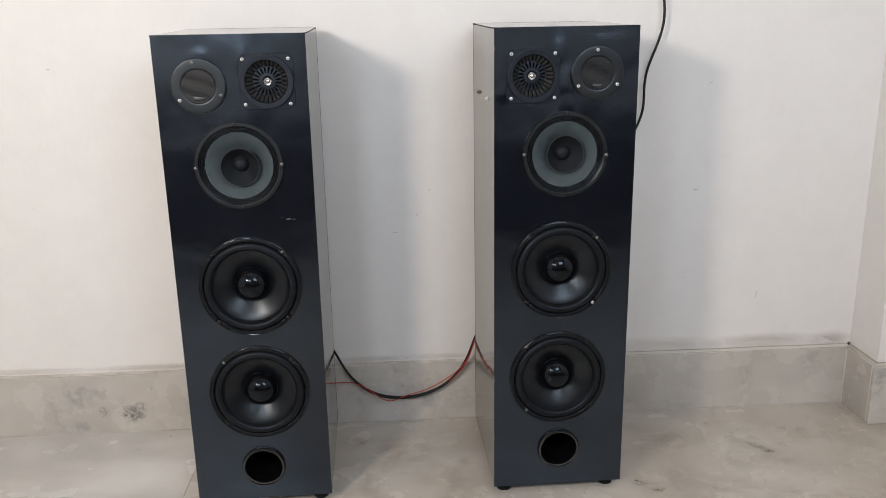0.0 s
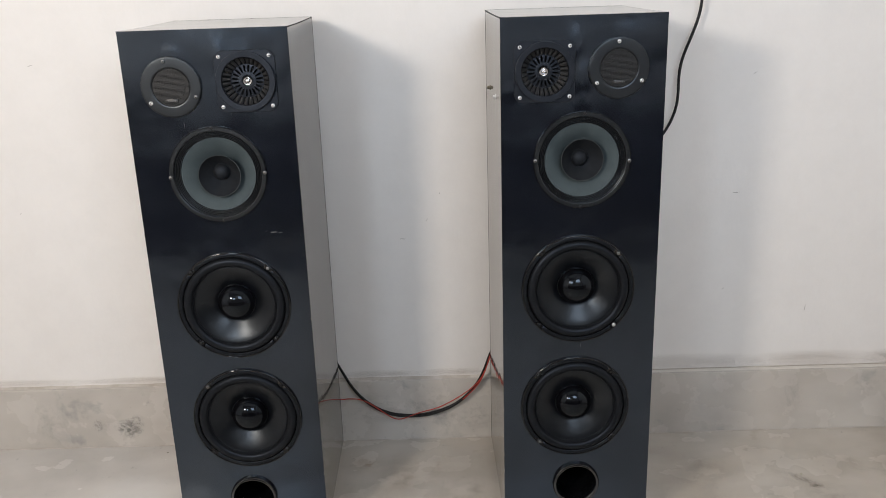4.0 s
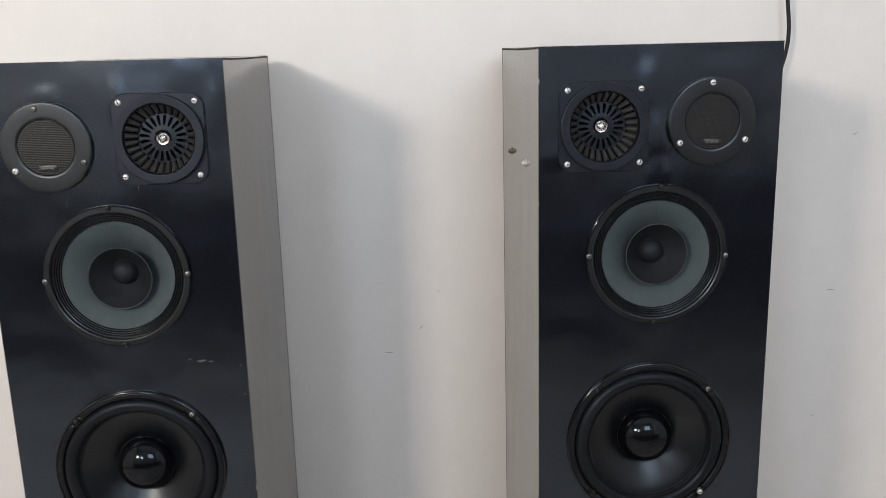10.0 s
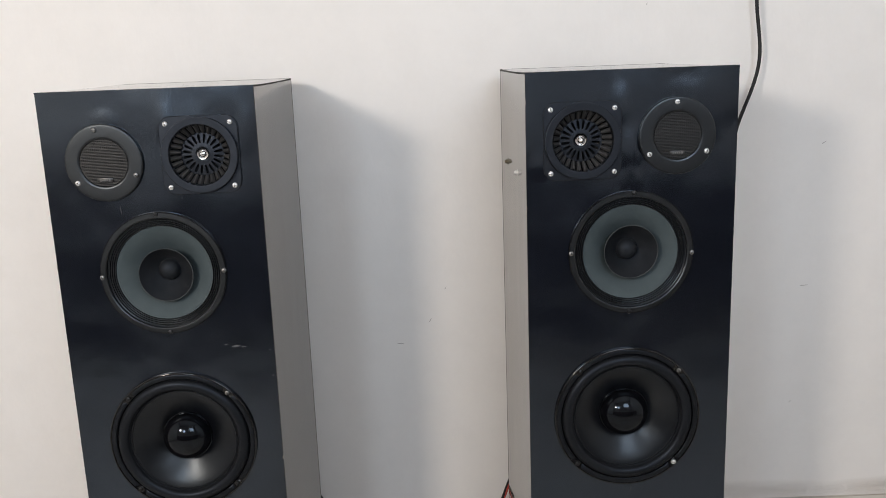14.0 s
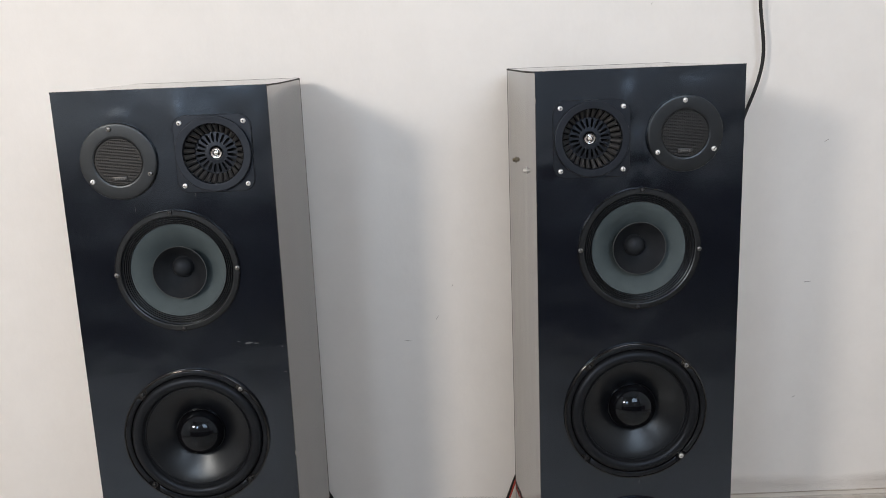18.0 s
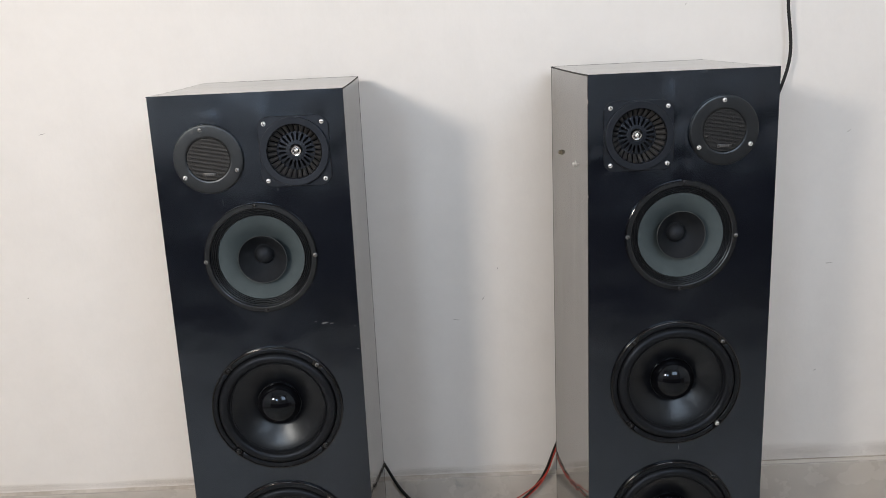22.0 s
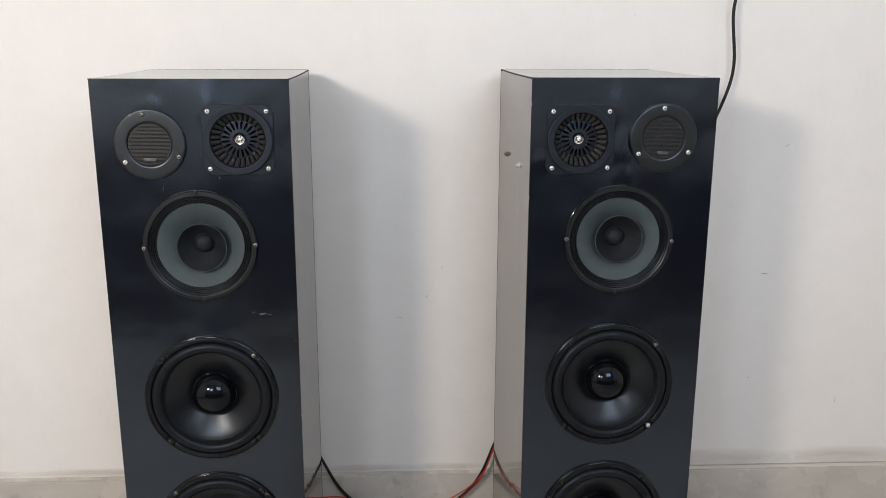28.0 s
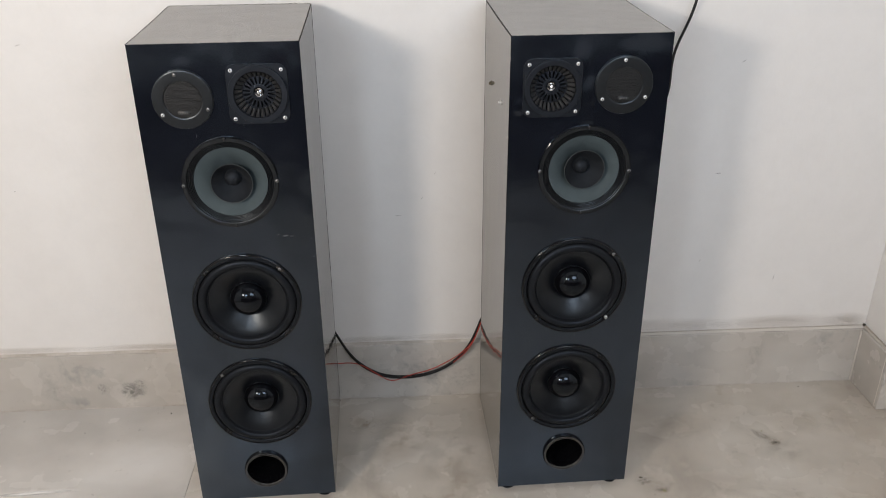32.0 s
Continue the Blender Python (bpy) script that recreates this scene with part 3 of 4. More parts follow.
def build_port(parent, place):
    bm = bmesh.new()
    lathe(bm, [(0.0455, 0.0), (0.0459, 0.0030), (0.0453, 0.0056), (0.0440, 0.0074), (0.0422, 0.0080), (0.0402, 0.0073), (0.0384, 0.0052), (0.0371, 0.0020), (0.0362, -0.006), (0.0358, -0.12)], 64)
    port = part("bass_port", bm, GLASSY, parent, "glossy black port ring", place)
    bm = bmesh.new()
    lathe(bm, [(0.0360, -0.119), (0.0, -0.119)], 40)
    part("port_end", bm, DARK, port)
    return port


# ---- the two towers ----
def lifted(bm, depth, top, rise):
    """Bends the top of a cabinet panel upwards to the back."""
    for k in range(1, 7):
        bmesh.ops.bisect_plane(bm, geom=bm.verts[:] + bm.edges[:] + bm.faces[:], plane_co=(0, depth * k / 7, 0), plane_no=(0, 1, 0))
    for q in bm.verts:
        if q.co.z > top - 0.03:
            q.co.z += rise * (max(q.co.y, 0) / depth) ** 1.5
    return bm


def build_tower(label, pos, width, top, spec):
    w, depth, low = width / 2, 0.337, 0.022
    tower = tagged(new("tower_speaker"), label, "loudspeaker", "pair of tower speakers")
    tower.matrix_world = pose(*pos, 0, 0, 1.5)
    thick, lip = 0.018, 0.0032
    bm = bmesh.new()
    bands = spec["bands"]
    wz = [low] + bands + [top]
    holes = spec["holes"]
    for (z0, z1), (cx, cz, r) in zip(zip(wz, wz[1:-1]), holes[:4]):
        holed(bm, -w, w, z0, z1, cx, cz, r, thick)
    split = (spec["dome"][0] + spec["horn"][0]) / 2
    for (cx, cz, r) in holes[4:]:
        x0, x1 = (-w, split) if cx < split else (split, w)
        holed(bm, x0, x1, wz[-2], top, cx, cz, r, thick, 48)
    for a, b2 in (((-w, low), (w, low)), ((w, low), (w, top)), ((w, top), (-w, top)), ((-w, top), (-w, low))):
        bm.faces.new([bm.verts.new((x, y, z)) for (x, z), y in ((a, 0), (b2, 0), (b2, lip), (a, lip))]).material_index = 1
    bmesh.ops.remove_doubles(bm, verts=bm.verts, dist=1e-5)
    part("front_panel", bm, (black_laminate(spec["swells"]), EDGE), tower, "high-gloss black laminate front")
    d0, rise = lip + 0.0004, spec["rise"]
    for s in (-1, 1):
        bm = bmesh.new()
        box(bm, min(s * w, s * (w - 0.017)), max(s * w, s * (w - 0.017)), d0, depth - 0.0015, low, top - 0.0015, 0.0008)
        side = part("side_panel", lifted(bm, depth, top, rise), SIDE, tower, "glossy grey-brown laminate side")
        bm = bmesh.new()
        box(bm, min(s * (w - 0.0165), s * (w + 0.0003)), max(s * (w - 0.0165), s * (w + 0.0003)), depth - 0.0012, depth - 0.0002, low, top - 0.0008)
        part("edge_band", lifted(bm, depth, top, rise), EDGE, side, "dark edge band")
        bm = bmesh.new()
        box(bm, s * w - 0.0010, s * w + 0.0006, 0.0010, depth - 0.002, top - 0.0013, top + 0.0003)
        part("edge_band", lifted(bm, depth, top, rise), EDGE, side, "dark edge band")
    bm = bmesh.new()
    box(bm, -w + 0.0175, w - 0.0175, d0, depth, top - 0.018, top - 0.0006)
    box(bm, -w + 0.0012, w - 0.0012, 0.0006, depth, top - 0.0010, top + 0.0004)
    part("top_panel", lifted(bm, depth, top, rise), SIDE, tower, "glossy grey-brown laminate top")
    bm = bmesh.new()
    box(bm, -w + 0.0012, w - 0.0012, depth + 0.0002, depth + 0.0016, top - 0.0012, top + 0.0006)
    part("edge_band", lifted(bm, depth, top, rise), EDGE, tower, "dark edge band")
    bm = bmesh.new()
    box(bm, -w + 0.0175, w - 0.0175, d0, depth, low, low + 0.018)
    part("bottom_panel", bm, SIDE, tower)
    bm = bmesh.new()
    box(bm, -w + 0.0175, w - 0.0175, depth - 0.018, depth - 0.0022, low + 0.0185, top - 0.0185)
    part("back_panel", bm, SIDE, tower)
    # thin dark lip round the front sheet, with worn chips
    bm = bmesh.new()
    rng = random.Random(spec["seed"])
    z = low + 0.05
    while z < top - 0.03:
        z += rng.uniform(0.03, 0.2)
        if z < top - 0.02:
            h = rng.uniform(0.0015, 0.006)
            s = rng.choice((-1, 1))
            box(bm, s * w - 0.0007, s * w + 0.0005, -0.0004, rng.uniform(0.001, 0.003), z, z + h)
    for k in range(3):
        x = rng.uniform(-w, w - 0.01)
        box(bm, x, x + rng.uniform(0.001, 0.003), -0.0003, 0.0010, top - 0.0005, top + 0.0005)
    tagged(part("edge_wear", bm, CHIP, tower, "pale chips along the panel's edges"), kind="stuff")
    for x, z, dx, dz in spec["marks"]:
        bm = bmesh.new()
        n = 9
        up = [bm.verts.new((x + dx * (k / (n - 1) - 0.5), -0.0004, z + dz * math.sin(math.pi * k / (n - 1)) * rng.uniform(0.5, 1.1) + 0.1 * dx * k / n)) for k in range(n)]
        dn = [bm.verts.new((x + dx * (k / (n - 1) - 0.5), -0.0004, z - dz * math.sin(math.pi * k / (n - 1)) * rng.uniform(0.4, 1.1) + 0.1 * dx * k / n - 0.0001)) for k in range(n)]
        for k in range(n - 1):
            bm.faces.new((up[k], up[k + 1], dn[k + 1], dn[k]))
        part("scratch", bm, SMEAR, tower, "pale scratch")
    bm = bmesh.new()
    lathe(bm, [(0.013, 0.0), (0.016, 0.002), (0.0165, 0.014), (0.014, 0.0215), (0, 0.0215)], 28)
    bmesh.ops.rotate(bm, verts=bm.verts, matrix=Matrix.Rotation(radians(-90), 3, "X"))
    foot = mesh_from("foot", bm, RUBBER)
    for sx in (-1, 1):
        for y in (0.032, depth - 0.04):
            part("foot", foot, None, tower, "", pose(sx * (w - 0.026), y, 0))
    (wx, wz1, _), (vx, vz, _) = holes[2], holes[1]
    quarter = [math.pi / 4 + math.pi / 2 * k for k in range(4)]
    build_woofer(tower, pose(wx, 0, wz1), [a + spec["turn"] for a in quarter], spec["bright"][0])
    build_woofer(tower, pose(vx, 0, vz), [a - spec["turn"] for a in quarter], spec["bright"][1])
    build_midrange(tower, pose(holes[3][0], 0, holes[3][1]), math.pi / 2 + spec["turn"], spec["sag"])
    build_horn(tower, pose(spec["horn"][0], 0, spec["horn"][1]))
    build_dome(tower, pose(spec["dome"][0], 0, spec["dome"][1]), [radians(a) for a in spec["dome_screws"]], spec["dim"])
    build_port(tower, pose(holes[0][0], 0, holes[0][1]))
    for y, z, brass in spec["bolts"]:
        bm = bmesh.new()
        lathe(bm, [(0.0052, 0.0), (0.0052, 0.001), (0.0034, 0.0012), (0.0034, 0.004), (0.0024, 0.0055), (0, 0.006)], 18)
        bmesh.ops.rotate(bm, verts=bm.verts, matrix=Matrix.Rotation(radians(-90), 3, "Z"))
        part("side_bolt", bm, BRASS if brass else STEEL, tower, "small metal bolt on the side", pose(-w, y, z))
    return tower


LX, RX = -0.127, 0.5185
build_tower("tall glossy black tower speaker with grey-brown sides", (LX, 2.054, 0), 0.287, 1.007, dict(
    rise=0.0074, sag=(0.0014, -0.0035), bright=((9, 0), (9, 1)), dim=(0, 2), swells=[(0.130, 0.945, 0.024, 0.050, 0.0012), (0.022, 0.962, 0.020, 0.036, 0.0007), (-0.056, 0.966, 0.024, 0.024, 0.0006)], bands=[0.162, 0.393, 0.635, 0.853], seed=3, turn=0.02,
    holes=[(0.001, 0.0995, 0.040), (0.0055, 0.2745, 0.0925), (0.004, 0.5085, 0.0925), (0.001, 0.757, 0.077), (-0.062, 0.912, 0.0325), (0.0665, 0.918, 0.0400)],
    dome=(-0.062, 0.912), horn=(0.0665, 0.918), dome_screws=(100, 215, 337), bolts=[],
    marks=[(0.090, 0.647, 0.012, 0.0022), (0.101, 0.646, 0.007, 0.0012), (0.076, 0.650, 0.005, 0.001), (0.036, 0.862, 0.0007, 0.005), (-0.048, 0.846, 0.0007, 0.007), (0.137, 0.640, 0.003, 0.0012), (0.139, 0.602, 0.004, 0.001)]))
build_tower("tall glossy black tower speaker with bolts on its side", (RX, 2.057, 0), 0.285, 1.010, dict(
    rise=0.0064, sag=(0.0013, 0.0), bright=((3, 0), (9, 2)), dim=(), swells=[(-0.016, 0.960, 0.026, 0.048, 0.0018), (0.000, 0.864, 0.022, 0.026, 0.0014), (-0.125, 0.885, 0.020, 0.024, 0.0010), (0.064, 0.985, 0.030, 0.022, 0.0006), (0.100, 0.962, 0.066, 0.056, 0.0018), (-0.002, 0.905, 0.022, 0.050, 0.0026)], bands=[0.170, 0.400, 0.640, 0.857], seed=8, turn=-0.03,
    holes=[(-0.0005, 0.110, 0.040), (-0.005, 0.280, 0.0925), (-0.003, 0.521, 0.0925), (0.0, 0.7625, 0.077), (0.0605, 0.9205, 0.0325), (-0.0670, 0.918, 0.0400)],
    dome=(0.0605, 0.9205), horn=(-0.0670, 0.918), dome_screws=(92, 331, 212), bolts=[(0.098, 0.867, False), (0.232, 0.870, True)],
    marks=[(0.004, 0.408, 0.001, 0.006)]))


# ---- cables ----
def cable(name, points, radius, mat, label, category="cable"):
    cu = bpy.data.curves.new(name, "CURVE")
    cu.dimensions, cu.bevel_depth, cu.bevel_resolution, cu.resolution_u = "3D", radius, 3, 8
    sp = cu.splines.new("NURBS")
    sp.points.add(len(points) - 1)
    for p, co in zip(sp.points, points):
        p.co = (*co, 1)
    sp.use_endpoint_u, sp.order_u = True, 4
    tmp = bpy.data.objects.new(name, cu)
    me = bpy.data.meshes.new_from_object(tmp)
    bpy.data.objects.remove(tmp)
    me.materials.clear()
    me.materials.append(mat)
    for poly in me.polygons:
        poly.use_smooth = True
    ob = new(name, me)
    return tagged(ob, label, category)


B = 2.412
black = [(-0.06, B, 0.30), (-0.02, B, 0.262), (0.004, B, 0.220), (0.026, B, 0.170), (0.052, B, 0.127), (0.095, B, 0.092), (0.135, B, 0.076), (0.190, B, 0.072), (0.245, B, 0.083), (0.295, B, 0.108), (0.335, B, 0.153), (0.356, B, 0.200), (0.370, B, 0.247), (0.395, B, 0.29), (0.44, B, 0.31)]
cable("speaker_cable", black, 0.0026, WIRE_BLACK, "black speaker cable sagging between the two towers")
cable("speaker_cable", [(x, y + 0.004, z + 0.003 * math.sin(9 * x)) for x, y, z in black], 0.0021, WIRE_BLACK, "thin black speaker wire running beside the cable")
cable("speaker_wire", [(-0.08, B, 0.125), (-0.03, B, 0.123), (0.005, B, 0.124), (0.052, B, 0.128), (0.085, B - 0.004, 0.108), (0.115, B - 0.004, 0.083), (0.143, B - 0.004, 0.064), (0.175, B, 0.078), (0.210, B, 0.088), (0.245, B, 0.096), (0.297, B - 0.002, 0.127), (0.335, B - 0.004, 0.157), (0.356, B - 0.004, 0.190), (0.370, B - 0.003, 0.242), (0.40, B, 0.28), (0.44, B, 0.30)],
      0.0013, WIRE_RED, "thin red speaker wire twisted round the black cable")
cable("speaker_wire", [(0.30, B - 0.003, 0.118), (0.330, B - 0.005, 0.145), (0.350, B - 0.006, 0.176), (0.362, B - 0.005, 0.215), (0.371, B - 0.004, 0.246), (0.40, B, 0.285), (0.44, B, 0.302)],
      0.0012, WIRE_RED, "short red wire joining the black cable")
P = 2.420
cable("mains_cable", [(0.90, 2.436, 2.70), (0.885, 2.434, 2.2), (0.875, 2.432, 1.8), (0.868, 2.430, 1.45), (0.855, 2.426, 1.28), (0.840, P, 1.215), (0.823, P, 1.176), (0.810, P, 1.130), (0.818, P, 1.075), (0.824, P, 1.030), (0.819, P, 0.990), (0.803, P, 0.945), (0.785, P, 0.902), (0.781, P, 0.860), (0.784, P, 0.815), (0.772, P, 0.77), (0.735, 2.415, 0.715), (0.66, 2.41, 0.66), (0.60, 2.408, 0.60)],
      0.0031, WIRE_BLACK, "black mains cable hanging down the white wall")


# ---- the room ----
def structure(name, bm, mat, label, smooth=40):
    ob = new(name, mesh_from(name, bm, mat, smooth))
    return tagged(ob, label, name.split("_")[0], kind="structure")


T = 0.15
bm = bmesh.new()
box(bm, X0 - T, X1 + T, Y1, Y1 + T, -0.1, TOP + T)
wall_n = structure("wall_north", bm, PAINT, "white painted plaster wall with faint scuffs behind the speakers")
bm = bmesh.new()
box(bm, X1, X1 + T, 0.95, Y1, -0.1, TOP + T)
box(bm, X1, X1 + T, Y0, 0.95, 0.62, TOP + T)
structure("wall_east", bm, PAINT, "white painted plaster side wall")
bm = bmesh.new()
box(bm, XC, X1, YP, Y1, -0.1, TOP, 0.002)
structure("wall_pilaster", bm, PAINT, "shallow white plastered pilaster stepping forward from the wall")


def wall_with_opening(bm, a0, a1, z0, z1, o0, o1, oz0, oz1, put):
    for b0, b1, c0, c1 in ((a0, o0, z0, z1), (o1, a1, z0, z1), (o0, o1, z0, oz0), (o0, o1, oz1, z1)):
        put(bm, b0, b1, c0, c1)


bm = bmesh.new()
box(bm, X0 - T, X0, Y0, Y1, -0.1, TOP + T)
structure("wall_west", bm, PAINT, "white painted plaster side wall")
# unseen rear wall, set close so that the gloss fronts mirror it
bm = bmesh.new()
DARK_TOP = 0.62
wall_with_opening(bm, X0 - T, -0.80, DARK_TOP, TOP + T, -1.185, -0.865, 1.375, 1.66, lambda m, a, b2, c, d: box(m, a, b2, Y0 - T, Y0, c, d))
wall_with_opening(bm, -0.80, -0.26, DARK_TOP, TOP + T, -0.54, -0.28, 1.20, 1.54, lambda m, a, b2, c, d: box(m, a, b2, Y0 - T, Y0, c, d))
wall_with_opening(bm, -0.26, X1 + T, DARK_TOP, TOP + T, 0.43, 1.25, 1.36, 2.08, lambda m, a, b2, c, d: box(m, a, b2, Y0 - T, Y0, c, d))
structure("wall_south", bm, PAINT, "unseen white rear wall with three window openings, set close for its reflection")
# unseen dark band, added to darken what the fronts reflect
bm = bmesh.new()
box(bm, X0 - T, X1 + T, Y0 - T, Y0, -0.1, DARK_TOP)
box(bm, X1, X1 + T, Y0, 0.95, -0.1, DARK_TOP)
structure("wall_south_dado", bm, REAR, "unseen dark band low on the rear and side wall, added to darken reflections")
bm = bmesh.new()
box(bm, X0, X1, Y0, Y1, TOP, TOP + T)
structure("ceiling", bm, PAINT, "white painted ceiling")

# faint scuffs and pencil marks on the wall
for x, z, dx, dz in ((0.172, 0.514, 0.017, -0.0012), (0.229, 0.558, 0.006, 0.009), (0.955, 0.867, 0.010, 0.006), (0.933, 0.601, 0.018, 0.001), (0.918, 0.370, 0.006, 0.004), (1.115, 0.316, 0.002, 0.020), (0.26, 0.62, 0.003, 0.006), (-0.62, 0.93, 0.014, 0.003), (1.362, 0.168, 0.012, 0.002), (1.345, 0.167, 0.008, 0.001), (1.325, 0.168, 0.006, 0.002), (-0.7, 0.60, 0.004, 0.003), (0.45, 1.15, 0.012, -0.002), (0.63, 1.12, 0.003, 0.004)):
    bm = bmesh.new()
    ln = math.hypot(dx, dz)
    ux, uz = dx / ln, dz / ln
    pts = [(-0.5, 0), (-0.2, 0.0007), (0.1, 0.0005), (0.5, 0), (0.2, -0.0006), (-0.15, -0.0008)]
    bm.faces.new([bm.verts.new((x + s * dx - q * uz, Y1 - 0.0004, z + s * dz + q * ux)) for s, q in pts])
    part("scuff", bm, SCUFF, wall_n)

# skirting: marble pieces a finger's width proud, with an eased top edge
skirt = tagged(new("baseboard"), "grey-veined white marble skirting along the walls", "baseboard", kind="structure")


def skirting_piece(x0, x1, y0, y1):
    bm = bmesh.new()
    box(bm, x0, x1, y0, y1, 0.0005, SKIRT_H, 0.0016)
    part("skirting_slab", bm, SKIRT, skirt)


G = 0.0003
for a, b2 in ((X0 + SKIRT_T, 0.44), (0.44, XC)):
    skirting_piece(a + G, b2 - G, Y1 - SKIRT_T, Y1 - 0.0002)
skirting_piece(XC - SKIRT_T, XC - 0.0002, YP + G, Y1 - SKIRT_T - G)
skirting_piece(XC - SKIRT_T, X1 - SKIRT_T - G, YP - SKIRT_T, YP - 0.0002)
ys = [YP - SKIRT_T, 1.93, 0.9, Y0]
for a, b2 in zip(ys, ys[1:]):
    skirting_piece(X1 - SKIRT_T, X1 - 0.0002, b2 + G, a - G)
ys = [Y1 - SKIRT_T, 1.93, 0.9, Y0]
for a, b2 in zip(ys, ys[1:]):
    skirting_piece(X0 + 0.0002, X0 + SKIRT_T, b2 + G, a - G)
# rough plaster line above the skirting
bm = bmesh.new()
rng = random.Random(5)
n = 130
rows = []
for k in range(n + 1):
    x = X0 + (XC - X0) * k / n
    h = SKIRT_H + 0.0015 + 0.003 * noise.noise((x * 9, 0, 0)) ** 2 + rng.uniform(0, 0.0012) + (0.0025 if x > 0.6 else 0)
    rows.append([bm.verts.new(p) for p in ((x, Y1 - 0.0050 - rng.uniform(0, 0.002), SKIRT_H - 0.0005), (x, Y1 - 0.0035, h), (x, Y1 - 0.0003, h + 0.0030))])
for a, c in zip(rows, rows[1:]):
    for i in range(2):
        bm.faces.new((a[i], c[i], c[i + 1], a[i + 1])).material_index = 1 if a[0].co.x > 0.3 else 0
FILLET = material("skirting_filler", (0.60, 0.56, 0.51), 0.7)[0]
DULL, t, b = material("dusty_skirting_filler", (0.50, 0.46, 0.41), 0.8)
t.links.new(ramp(t, noise_tex(t, coords(t), 26, 5, 0.7), [(0.35, (0.42, 0.38, 0.33)), (0.65, (0.58, 0.54, 0.50))]), b.inputs["Base Color"])
tagged(new("trim", mesh_from("trim", bm, (DULL, FILLET), 80)), "uneven cream filler line above the marble skirting", "trim", kind="structure")

bm = bmesh.new()
box(bm, X0 + SKIRT_T, XC - SKIRT_T, Y1 - SKIRT_T - 0.0022, Y1 - SKIRT_T + 0.0004, 0.0002, 0.0016)
tagged(new("trim", mesh_from("trim", bm, DULL, 80)), "thin pale filler line where the skirting meets the floor", "trim", kind="structure")

# floor: a screed with marble slabs on it, hairline joints between
bm = bmesh.new()
box(bm, X0 - T, X1 + T, Y0 - T, Y1 + T, -0.12, -0.004)
floor = structure("floor", bm, GROUT, "polished grey-beige marble slab floor with hairline joints")
xs, ys = [X0, -0.322, X1], [Y1, 1.20, Y0]
for x0, x1 in zip(xs, xs[1:]):
    for y1, y0 in zip(ys, ys[1:]):
        bm = bmesh.new()
        box(bm, x0 + 0.00035, x1 - 0.00035, y0 + 0.00035, y1 - 0.00035, -0.02, 0.0, 0.0003)
        part("slab", bm, PALE_FLOOR if x1 < 0 else FLOOR, floor)

# specks of dirt and a stain on the floor
for x, y, r, mat in ((1.066, 2.191, 0.006, DIRT), (0.708, 2.088, 0.006, DIRT), (0.749, 2.042, 0.008, STAIN), (1.222, 2.411, 0.003, DIRT), (1.255, 2.182, 0.003, DIRT), (-0.425, 2.398, 0.004, DIRT), (1.050, 2.235, 0.004, STAIN), (-0.62, 2.33, 0.003, DIRT), (0.725, 2.03, 0.003, DIRT)):
    bm = bmesh.new()
    n = 9
    bm.faces.new([bm.verts.new((x + r * rng.uniform(0.3, 1.0) * math.cos(2 * math.pi * k / n), y + 0.8 * r * rng.uniform(0.3, 1.0) * math.sin(2 * math.pi * k / n), 0.0006)) for k in range(n)])
    part("speck", bm, mat, floor)


# soft blotches of the stone and dirt on the paint
def stain(parent, mat, place, wide, tall):
    bm = bmesh.new()
    n = 20
    bm.faces.new([bm.verts.new((math.cos(2 * math.pi * k / n), math.sin(2 * math.pi * k / n), 0)) for k in range(n)])
    part("stain", bm, mat, parent, "", place @ Matrix.Diagonal((wide, tall, 1, 1)))


SK = Y1 - SKIRT_T - 0.0006
for x, z, wide, tall in ((-0.52, 0.052, 0.035, 0.030), (-0.585, 0.060, 0.02, 0.02), (-0.72, 0.08, 0.05, 0.06), (-0.35, 0.07, 0.05, 0.06), (0.10, 0.085, 0.10, 0.05), (0.24, 0.10, 0.06, 0.05), (0.33, 0.06, 0.06, 0.05), (1.10, 0.09, 0.03, 0.06), (1.28, 0.115, 0.035, 0.025)):
    stain(skirt, GREY_STAIN, pose(x, SK, z, 90), wide, tall)
for x, y, wide, tall, turn in ((1.035, 2.22, 0.075, 0.035, -52), (1.08, 2.16, 0.06, 0.05, 0), (0.17, 2.28, 0.12, 0.10, 20), (0.28, 2.16, 0.10, 0.14, 0), (0.09, 2.12, 0.06, 0.16, 10), (0.86, 2.27, 0.12, 0.08, 30), (0.78, 2.10, 0.10, 0.14, 0), (1.22, 2.27, 0.14, 0.08, -20), (0.95, 2.0, 0.22, 0.08, -10)):
    stain(floor, BROWN_STAIN, pose(x, y, 0.0006, 0, 0, turn), wide, tall)
for x, wide in ((-0.85, 0.3), (-0.45, 0.2), (0.10, 0.12), (0.27, 0.1), (0.85, 0.2), (1.15, 0.2), (1.33, 0.07)):
    stain(wall_n, DUST_STAIN, pose(x, Y1 - 0.0016, SKIRT_H + (0.022 if x > 0.6 else 0.014), 90), wide, 0.026 if x > 0.6 else 0.012)
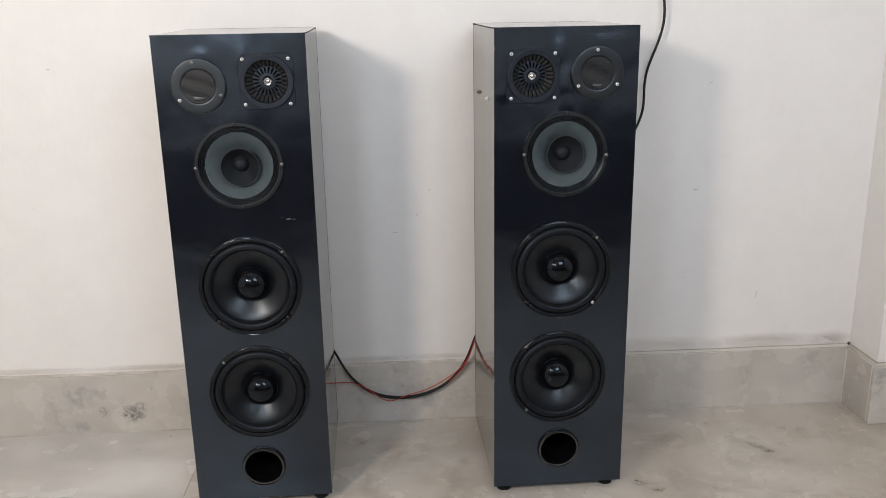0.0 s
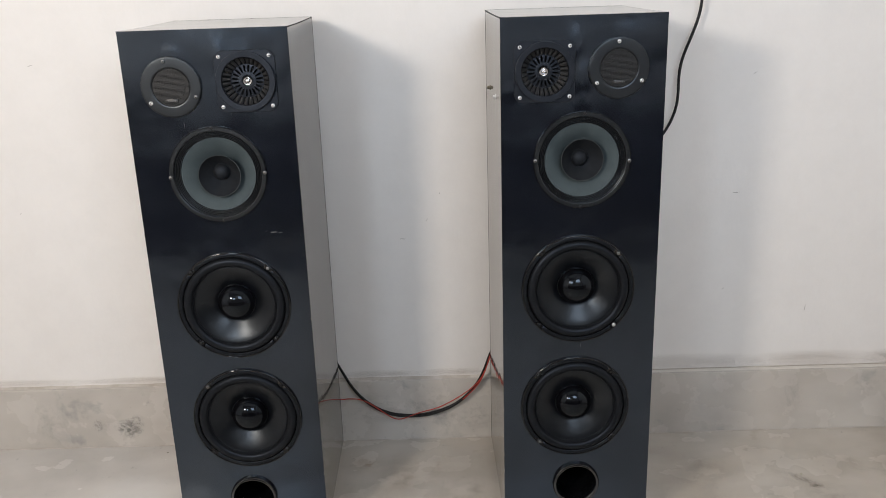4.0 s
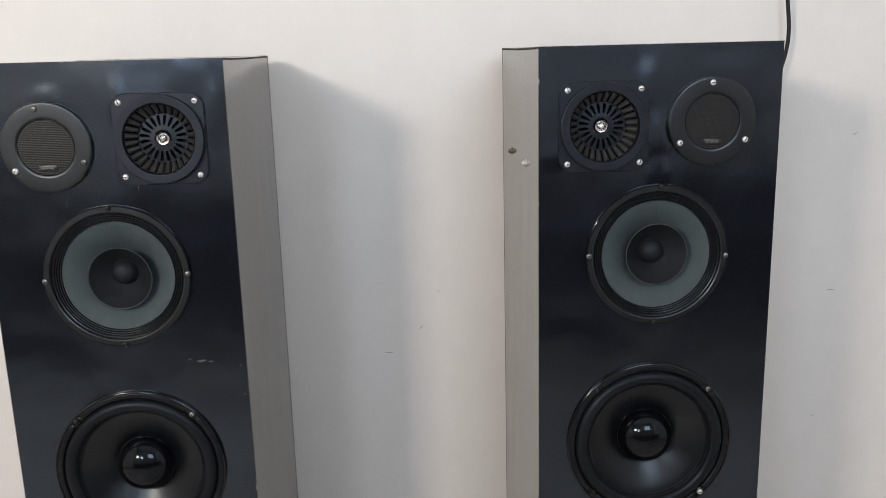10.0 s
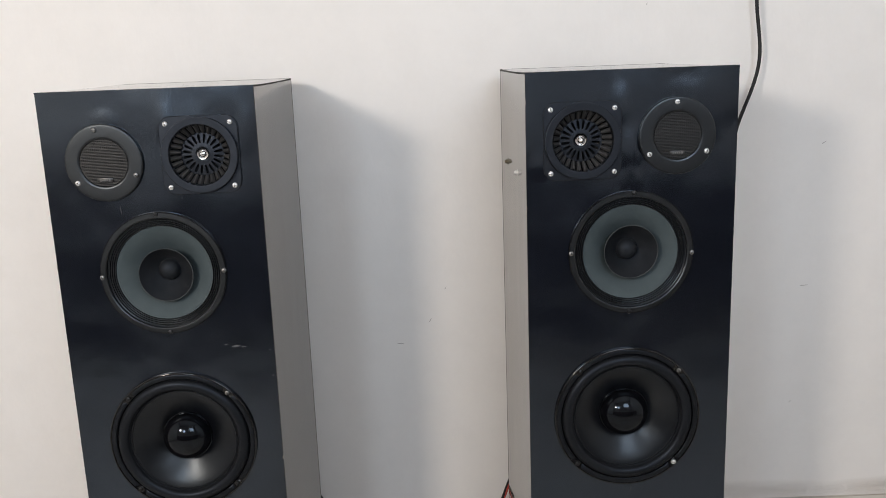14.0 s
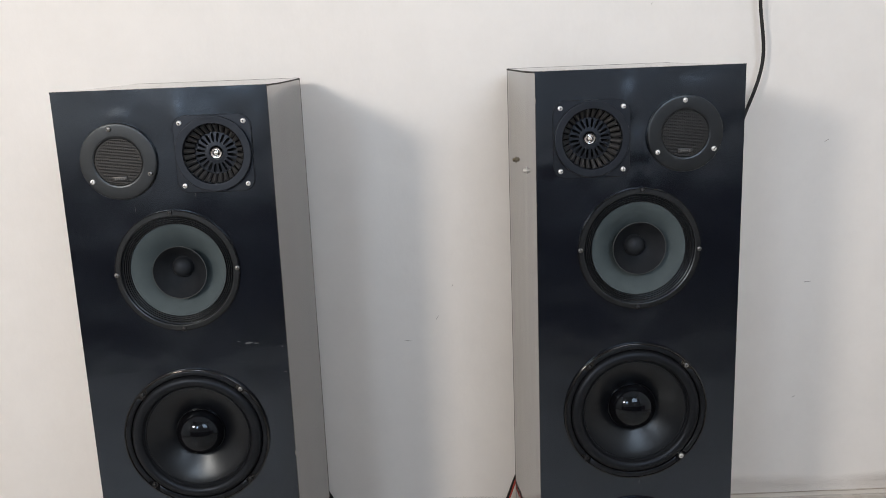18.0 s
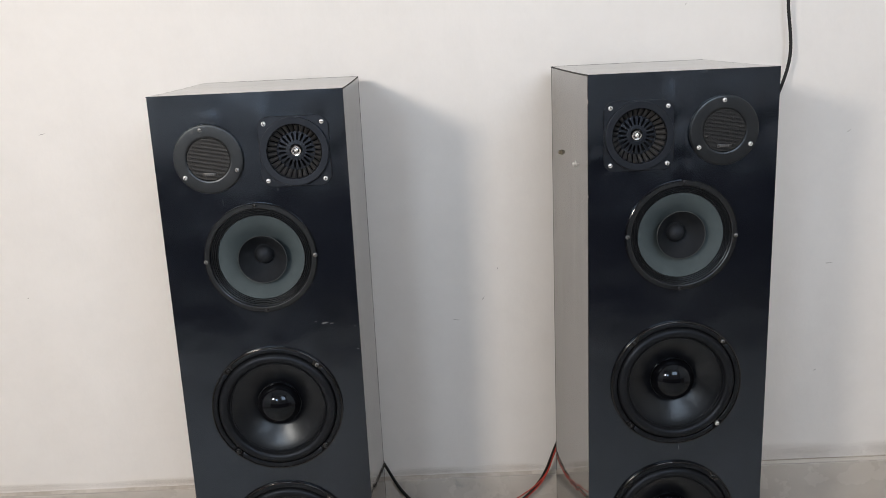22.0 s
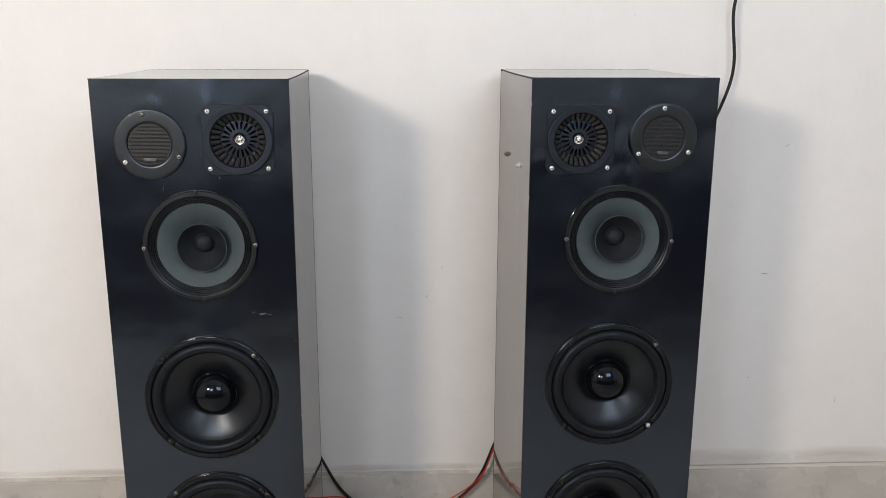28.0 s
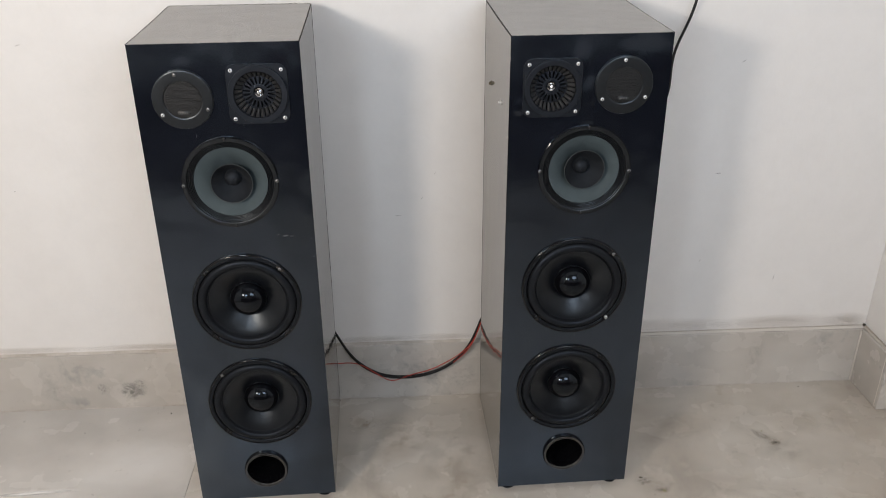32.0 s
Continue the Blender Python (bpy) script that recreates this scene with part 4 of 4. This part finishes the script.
for x, y, wide, tall, turn in ((-0.55, 1.985, 0.10, 0.012, 4), (-0.46, 1.80, 0.060, 0.024, -6), (-0.72, 1.90, 0.12, 0.010, 8), (-0.40, 2.06, 0.05, 0.008, 0), (-0.66, 2.12, 0.10, 0.008, 3), (-0.50, 1.93, 0.06, 0.007, -3), (-0.62, 1.86, 0.08, 0.008, 5), (-0.80, 2.02, 0.09, 0.010, 2), (-0.58, 2.04, 0.05, 0.006, 6), (-0.44, 1.90, 0.03, 0.006, 0), (0.10, 1.72, 0.05, 0.03, 20)):
    stain(floor, PALE_STAIN, pose(x, y, 0.0008, 0, 0, turn), wide, tall)
for x, y, wide, tall, turn in ((1.040, 2.220, 0.034, 0.013, -52), (1.064, 2.190, 0.018, 0.014, 0), (0.715, 2.075, 0.022, 0.014, 15), (0.745, 2.045, 0.02, 0.012, 0)):
    stain(floor, DARK_STAIN, pose(x, y, 0.0010, 0, 0, turn), wide, tall)
for x, z, wide, tall in ((-0.525, 0.052, 0.040, 0.028), (-0.50, 0.070, 0.02, 0.02), (-0.60, 0.060, 0.012, 0.02)):
    stain(skirt, SPECKLE, pose(x, SK - 0.0004, z, 90), wide, tall)
stain(wall_n, GREY_STAIN, pose(1.365, Y1 - 0.0009, SKIRT_H + 0.004, 90), 0.03, 0.008)

# pale filler in the corner joints of the skirting, the dark gap above it and the crumbled hole in the corner
for x, y in ((XC - SKIRT_T, Y1 - SKIRT_T), (XC - SKIRT_T + 0.0030, YP + 0.0020)):
    bm = bmesh.new()
    box(bm, x - 0.0035, x + 0.0002, y - 0.0035, y + 0.0002, 0.001, SKIRT_H - 0.004, 0.001)
    tagged(new("trim", mesh_from("trim", bm, FILLET, 80)), "pale filler line in the corner of the skirting", "trim", kind="structure")
bm = bmesh.new()
box(bm, XC - 0.0045, XC - 0.0004, YP, Y1 - 0.004, SKIRT_H - 0.0005, SKIRT_H + 0.006, 0.0012)
box(bm, XC - 0.0045, X1, YP - 0.0045, YP - 0.0004, SKIRT_H - 0.0005, SKIRT_H + 0.006, 0.0012)
tagged(new("trim", mesh_from("trim", bm, FILLET, 80)), "cream filler line above the skirting of the pilaster", "trim", kind="structure")
bm = bmesh.new()
for k in range(44):
    f = k / 44
    h = 0.0004 + 0.0011 * abs(noise.noise((k * 0.37, 2.0, 0)))
    z = SKIRT_H + 0.0072 + 0.0012 * noise.noise((k * 0.21, 0, 3))
    a = 0.70 + (XC - 0.006 - 0.70) * f
    box(bm, a, a + 0.0157, Y1 - 0.0040, Y1 - 0.0002, z - 0.0006, z - 0.0006 + (0.2 + 0.6 * f) * h)
    a = YP - 0.004 + (Y1 - YP) * f
    box(bm, XC - 0.0052, XC - 0.0002, a, a + 0.0032, z, z + h)
    a = XC - 0.005 + (X1 - XC) * f
    box(bm, a, a + 0.0085, YP - 0.0052, YP - 0.0002, z, z + h)
part("gap", bm, material("dusty_gap", (0.40, 0.36, 0.31), 0.9)[0], skirt, "dark gap between skirting filler and paint")
bm = bmesh.new()
bmesh.ops.create_icosphere(bm, subdivisions=2, radius=0.0042, matrix=Matrix.Translation((XC - 0.004, Y1 - 0.004, SKIRT_H + 0.0075)))
for q in bm.verts:
    q.co += 0.0016 * noise.noise_vector(q.co * 400)
part("crumbled_hole", bm, DIRT, skirt, "dark crumbled hole in the corner")
